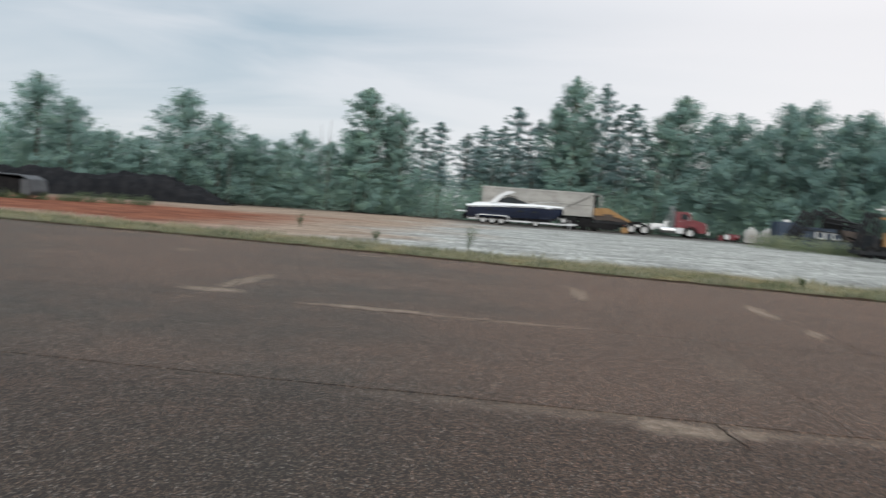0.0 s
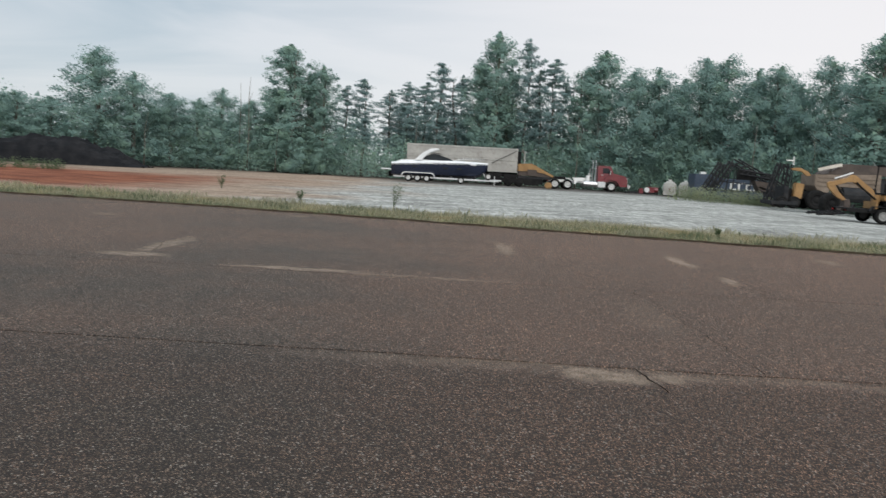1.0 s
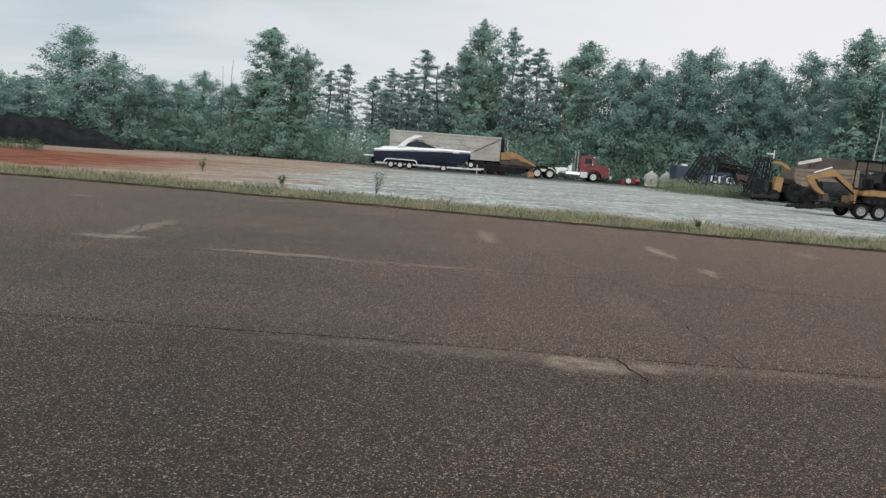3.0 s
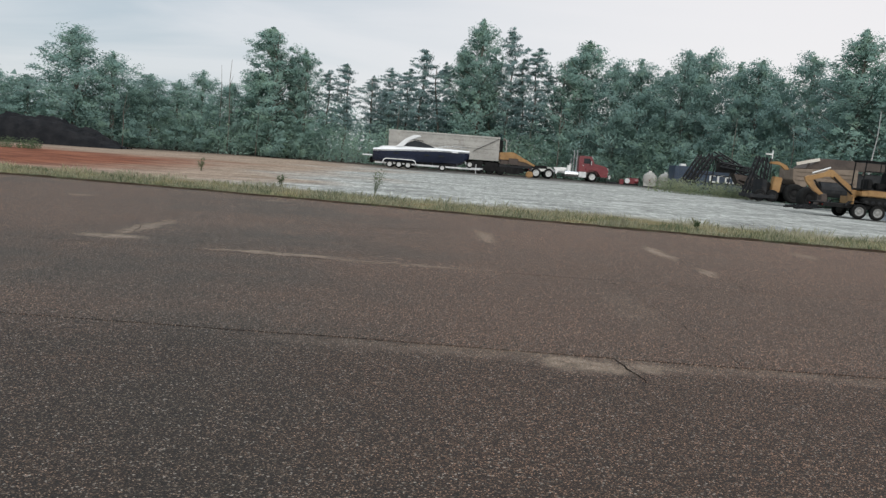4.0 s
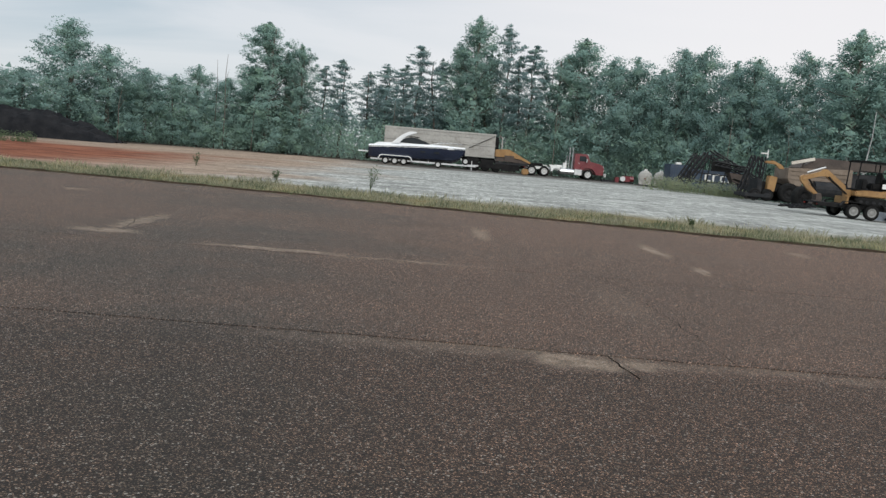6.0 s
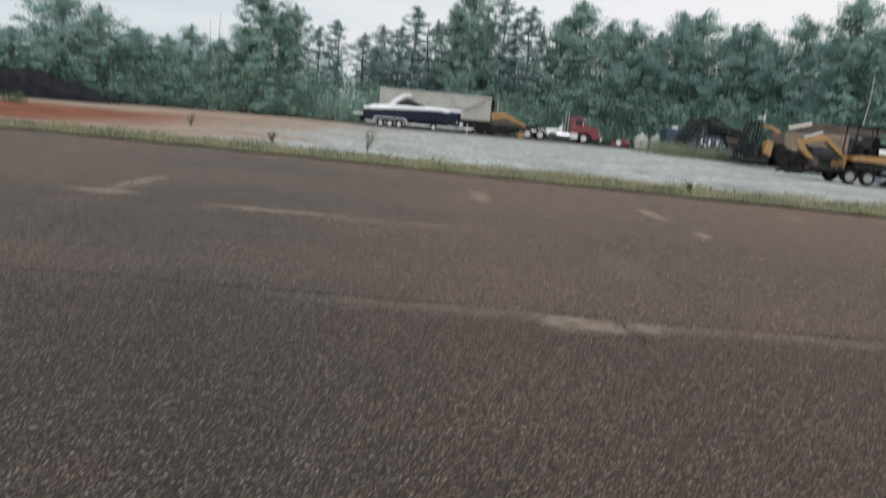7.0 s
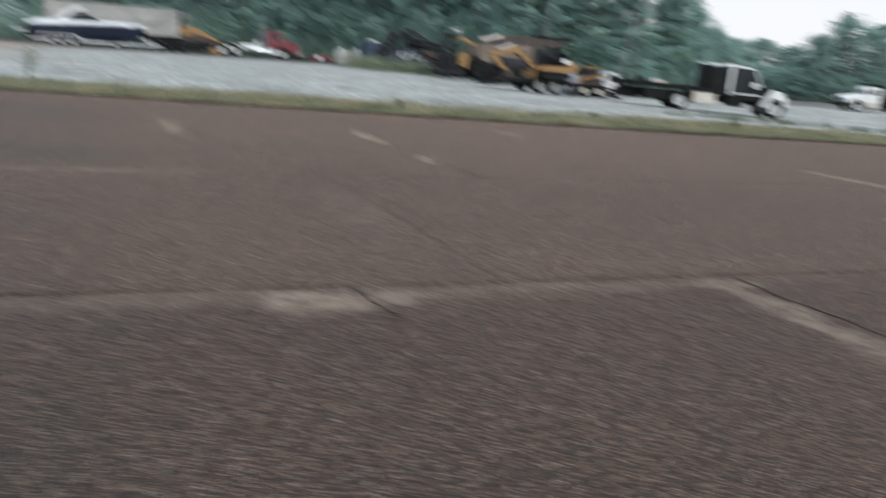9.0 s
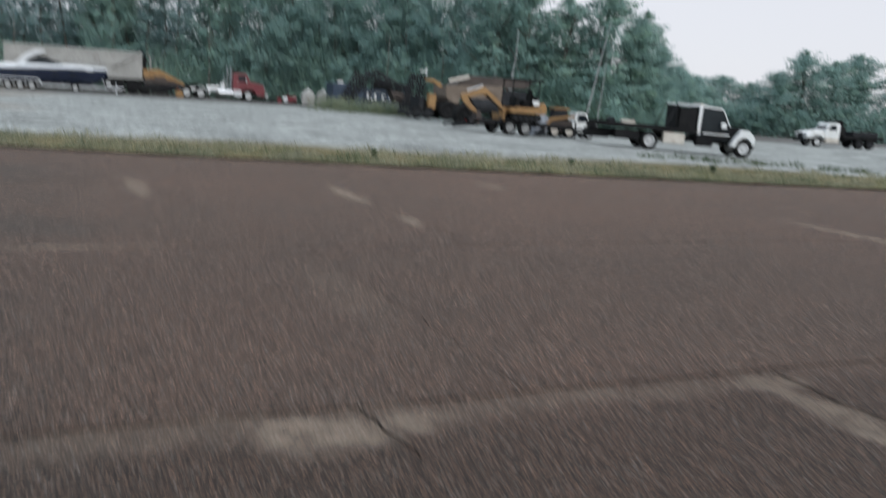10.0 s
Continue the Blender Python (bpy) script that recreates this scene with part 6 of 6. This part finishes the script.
# ---- white truck across the yard ----
def white_truck(x, y):
    t = group_at("crane_truck", pose(x, y, ground_z(x, y), 0, 0, 166), "white bonneted truck with a dark equipment bed", "truck")
    for side in (-1, 1):
        part("frame_rail", boxed(-4.6, 4.4, side * 0.43 - 0.06, side * 0.43 + 0.06, 0.75, 1.05), M_BLACK, t)
        wheel(t, 3.2, side * 1.05, 0.52, 0.52, 0.3, M_RIM, side)
        for k in (-3.2, -1.9):
            wheel(t, k, side * 1.0, 0.52, 0.52, 0.5, M_DARKSTEEL, side)
        part("wing", prism(bmesh.new(), [(2.45, 0.75), (2.6, 1.1), (2.9, 1.25), (3.5, 1.25), (3.8, 1.1), (4.5, 0.95), (4.55, 1.35), (3.8, 1.6), (2.3, 1.6)], side * 0.95 - 0.22, side * 0.95 + 0.22, 0.03), M_TRUCKWHITE, t)
        part("headlamp", boxed(4.45, 4.6, side * 0.85 - 0.16, side * 0.85 + 0.16, 1.05, 1.3, bevel=0.04), M_CHROME, t)
        part("step_box", boxed(0.6, 2.2, side * 0.95 - 0.22, side * 0.95 + 0.22, 0.5, 1.0, bevel=0.04), M_CREAM, t)
    part("bonnet", prism(bmesh.new(), [(2.2, 0.95), (2.25, 1.85), (4.2, 1.6), (4.5, 1.4), (4.55, 0.8)], -0.8, 0.8, 0.1), M_TRUCKWHITE, t)
    part("grille", boxed(4.52, 4.6, -0.5, 0.5, 0.8, 1.4, bevel=0.03), M_DARKSTEEL, t)
    part("bumper", boxed(4.45, 4.75, -1.15, 1.15, 0.5, 0.8, bevel=0.05), M_DARKSTEEL, t)
    cab = part("cab", prism(bmesh.new(), [(0.5, 0.95), (0.5, 2.5), (0.65, 2.65), (1.65, 2.65), (1.85, 2.55), (2.3, 1.85), (2.3, 0.95)], -1.05, 1.05, 0.06), M_TRUCKWHITE, t)
    for side in (-1, 1):
        part("side_window", prism(bmesh.new(), [(1.0, 1.85), (1.0, 2.4), (1.65, 2.4), (2.0, 1.85)], side * 1.06 - 0.01, side * 1.06 + 0.01), M_GLASS, cab)
    part("windscreen", prism(bmesh.new(), [(1.82, 2.48), (1.87, 2.5), (2.28, 1.92), (2.22, 1.88)], -0.9, 0.9), M_GLASS, cab)
    part("bed", boxed(-4.8, 0.1, -1.2, 1.2, 1.05, 1.35, bevel=0.03), M_BLACK, t)
    part("crane_base", boxed(-0.5, 0.35, -0.5, 0.5, 1.35, 2.3, bevel=0.06), M_BLACK, t)
    part("crane_arm", boxed(-0.2, 1.9, -0.15, 0.15, 2.75, 2.95, bevel=0.04), M_BLACK, t)
    part("crane_post", boxed(-0.3, 0.1, -0.2, 0.2, 2.2, 2.95, bevel=0.04), M_BLACK, t)
    for k in range(5):
        part("stake", boxed(-4.6 + 1.05 * k, -4.5 + 1.05 * k, -1.18, -1.1, 1.35, 2.0 + 0.15 * (k % 2)), M_BLACK, t)
    part("load", boxed(-4.3, -1.2, -0.9, 0.9, 1.35, 1.85, bevel=0.08), M_DARKSTEEL, t, "dark equipment load")
    return t


white_truck(77.0, 71.5)


# ---- mulch bank and tarped box at the western end ----
def ridge(name, line, width, heights, material, label, category):
    """A long tipped bank with a lumpy crest."""
    bm = bmesh.new()
    rows = []
    n = 150
    cum = np.cumsum([0] + [math.dist(a, b) for a, b in zip(line, line[1:])])
    for s in range(n + 1):
        d = cum[-1] * s / n
        x = float(np.interp(d, cum, [p[0] for p in line]))
        y = float(np.interp(d, cum, [p[1] for p in line]))
        h = float(np.interp(d, cum, heights))
        row = []
        for q in range(13):
            u = q / 12
            prof = math.sin(math.pi * u) ** 0.6
            z = h * prof * (1 + 0.22 * noise.noise((x * 0.5, y * 0.5, u * 3))) + 0.3 * prof * noise.noise((x * 1.9, u * 9, y)) + 0.12 * prof * noise.noise((x * 5.3, u * 23, y))
            row.append(bm.verts.new((x, y + (u - 0.5) * width, max(z, 0.0) - 0.05)))
        rows.append(row)
    for a, b in zip(rows, rows[1:]):
        for q in range(12):
            bm.faces.new((a[q], b[q], b[q + 1], a[q + 1]))
    bmesh.ops.recalc_face_normals(bm, faces=bm.faces[:])
    return tagged(part(name, bm, material), label, category)


ridge("mulch_bank", [(-66, 69), (-46, 73), (-40, 74.2), (-36, 75), (-32.5, 76), (-29.8, 77)], 4.0, [2.1, 2.2, 2.3, 2.25, 1.5, 0.05], M_MULCH, "long low bank of black mulch before the trees", "mulch")

store = group_at("tarped_box_trailer", pose(-35.6, 52, 0), "dark box trailer half covered by a dark tarpaulin", "trailer")
part("body", boxed(-2.2, 1.5, -0.9, 0.9, 0.3, 1.45, bevel=0.05), M_BLACK, store)
part("tarp", prism(bmesh.new(), [(-2.3, 1.45), (-2.2, 1.58), (1.5, 1.52), (2.15, 1.25), (2.35, 0.5), (2.2, 0.2), (1.55, 0.25), (1.55, 1.42)], -0.98, 0.98, 0.04), M_TARP, store)
for k in (-1.2, 0.3):
    wheel(store, k, -0.9, 0.33, 0.33, 0.22, M_DARKSTEEL, -1)
    wheel(store, k, 0.9, 0.33, 0.33, 0.22, M_DARKSTEEL, 1)


# ---- verge grasses and weeds ----
def blades(name, count, x0, x1, off0, off1, h0, h1, width, material, label, seed, clump=0.0):
    """Single grass blades along the pavement's edge, off0 to off1 metres beyond it."""
    rg = np.random.default_rng(seed)
    x = rg.uniform(x0, x1, count)
    o = off0 + (off1 - off0) * rg.random(count) ** 1.3
    ex = np.interp(x, [p[0] for p in EDGE], [p[1] for p in EDGE])
    y = ex + o
    tuft = np.array([noise.noise((float(a) * 0.7, float(b) * 0.9, seed)) for a, b in zip(x, y)])
    ok = tuft > clump + 0.10 * (o - off0)
    x, y, tuft = x[ok], y[ok], tuft[ok]
    z = np.array([ground_z(float(a), float(b)) for a, b in zip(x, y)]) - 0.05
    n = len(x)
    h = (h0 + (h1 - h0) * rg.random(n) ** 1.5) * (0.75 + 0.8 * np.clip(tuft + 0.2, 0, 1))
    a = rg.uniform(0, 2 * math.pi, n)
    lean = rg.uniform(0.05, 0.55, n) * h
    w = width * (0.6 + 0.8 * rg.random(n))
    dx, dy = np.cos(a), np.sin(a)
    b0 = np.stack([x - dy * w, y + dx * w, z], 1)
    b1 = np.stack([x + dy * w, y - dx * w, z], 1)
    m1 = np.stack([x + dx * lean * 0.35 + dy * w * 0.7, y + dy * lean * 0.35 - dx * w * 0.7, z + h * 0.6], 1)
    m0 = np.stack([x + dx * lean * 0.35 - dy * w * 0.7, y + dy * lean * 0.35 + dx * w * 0.7, z + h * 0.6], 1)
    tip = np.stack([x + dx * lean, y + dy * lean, z + h], 1)
    v = np.stack([b0, b1, m1, tip, m0], 1).reshape(-1, 3)
    f = np.arange(5 * n).reshape(-1, 5)
    return tagged(mesh_from(name, v, f, material), label, "grass", kind="stuff")


blades("verge_grass", 105000, -55, 58, 0.0, 4.8, 0.03, 0.19, 0.0045, M_GRASS, "green and yellowing grass along the pavement's edge", 11, -0.3)
blades("dry_verge_grass", 110000, -50, 52, 0.2, 6.2, 0.04, 0.24, 0.0034, M_STRAW, "dry straw-coloured grass along the pavement's edge", 12, -0.3)
# these dark blades stand in for the shade at the verge's foot
blades("matted_grass", 70000, -45, 50, -0.14, 0.3, 0.03, 0.11, 0.006, M_WEED, "dark matted grass standing in for shade at the pavement's edge", 15, -0.25)
blades("scattered_grass", 20000, -45, 62, 4.0, 16.0, 0.04, 0.18, 0.007, M_WEED, "scattered weeds in the crushed stone", 13, 0.5)
blades("truck_side_grass", 16000, 20, 50, 11.0, 21.0, 0.08, 0.3, 0.009, M_WEED, "rough grass round the parked flatbed truck", 14, 0.05)


def shaded_edge_soil():
    """A low crumbling bank of soil over the pavement's broken edge, its dark colour including the grass's shadow."""
    xs = np.arange(-48.0, 54.0, 0.12)
    v, f = [], []
    for i, x in enumerate(xs):
        e = edge_y(float(x))
        creep = 0.2 + 0.2 * noise.noise((x * 0.9, 0.0, 4.0)) + 0.12 * noise.noise((x * 4.1, 0.0, 8.0))
        lift = 0.04 + 0.03 * noise.noise((x * 1.7, 2.0, 3.0)) + 0.015 * noise.noise((x * 7.0, 2.0, 3.0))
        v += [(x, e - max(creep, 0.05), -0.004), (x, e - max(creep, 0.05) * 0.6, lift * 0.75), (x, e + 0.05, lift), (x, e + 0.35, -0.06)]
        if i:
            a, b = 4 * (i - 1), 4 * i
            f += [(a + k, b + k, b + k + 1, a + k + 1) for k in range(3)]
    return tagged(mesh_from("shaded_edge_soil", v, f, M_SHADED_SOIL), "crumbling soil darkened with grass shade along the pavement's broken edge", "soil", kind="stuff")


shaded_edge_soil()


def weed(x, y, h, seed, label="tall straggling weed in the verge"):
    rg = random.Random(seed)
    t = group_at("weed", pose(x, y, ground_z(x, y)), label, "weed", "weeds in the verge")
    spots = []
    for k in range(7):
        a, ln = rg.uniform(0, 6.28), h * rg.uniform(0.55, 1.0)
        end = Vector((math.cos(a) * ln * 0.35, math.sin(a) * ln * 0.35, ln))
        mid = end * 0.5 + Vector((0, 0, 0.08 * ln))
        part("stem", tube(bmesh.new(), [(0, 0, -0.03), mid, end], 0.009, 5, 0.004), M_WEED, t)
        spots += [(*(end * u), 0.09 * h) for u in (0.45, 0.65, 0.85, 1.0)]
    v, f, soft = leaf_cloud(seed, spots, 13, 1.6, 0.022, 1.0)
    mesh_from("leaves", v, f, M_WEED, t)


for k, (x, y, h) in enumerate(((-2.6, 30.0, 0.95), (-11.9, 40.2, 0.6), (-6.2, 31.0, 0.45), (7.4, 24.6, 0.25), (13.0, 23.4, 0.22), (17.5, 22.6, 0.28))):
    weed(x, y, h, 100 + k)
thicket("scrub_patch", [(17.3, 69.0), (20.5, 70.0), (26.0, 70.5)], 1.6, 0.5, 1.15, 0.22, 130, 0.05, M_GRASS, 21, "low scrubby weeds before the scrap steel")
thicket("tarp_side_weeds", [(-38.0, 50.4), (-35.0, 50.2), (-31.0, 52.5), (-27.5, 56)], 1.2, 0.2, 0.6, 0.25, 100, 0.04, M_WEED, 22, "weeds round the tarped trailer")
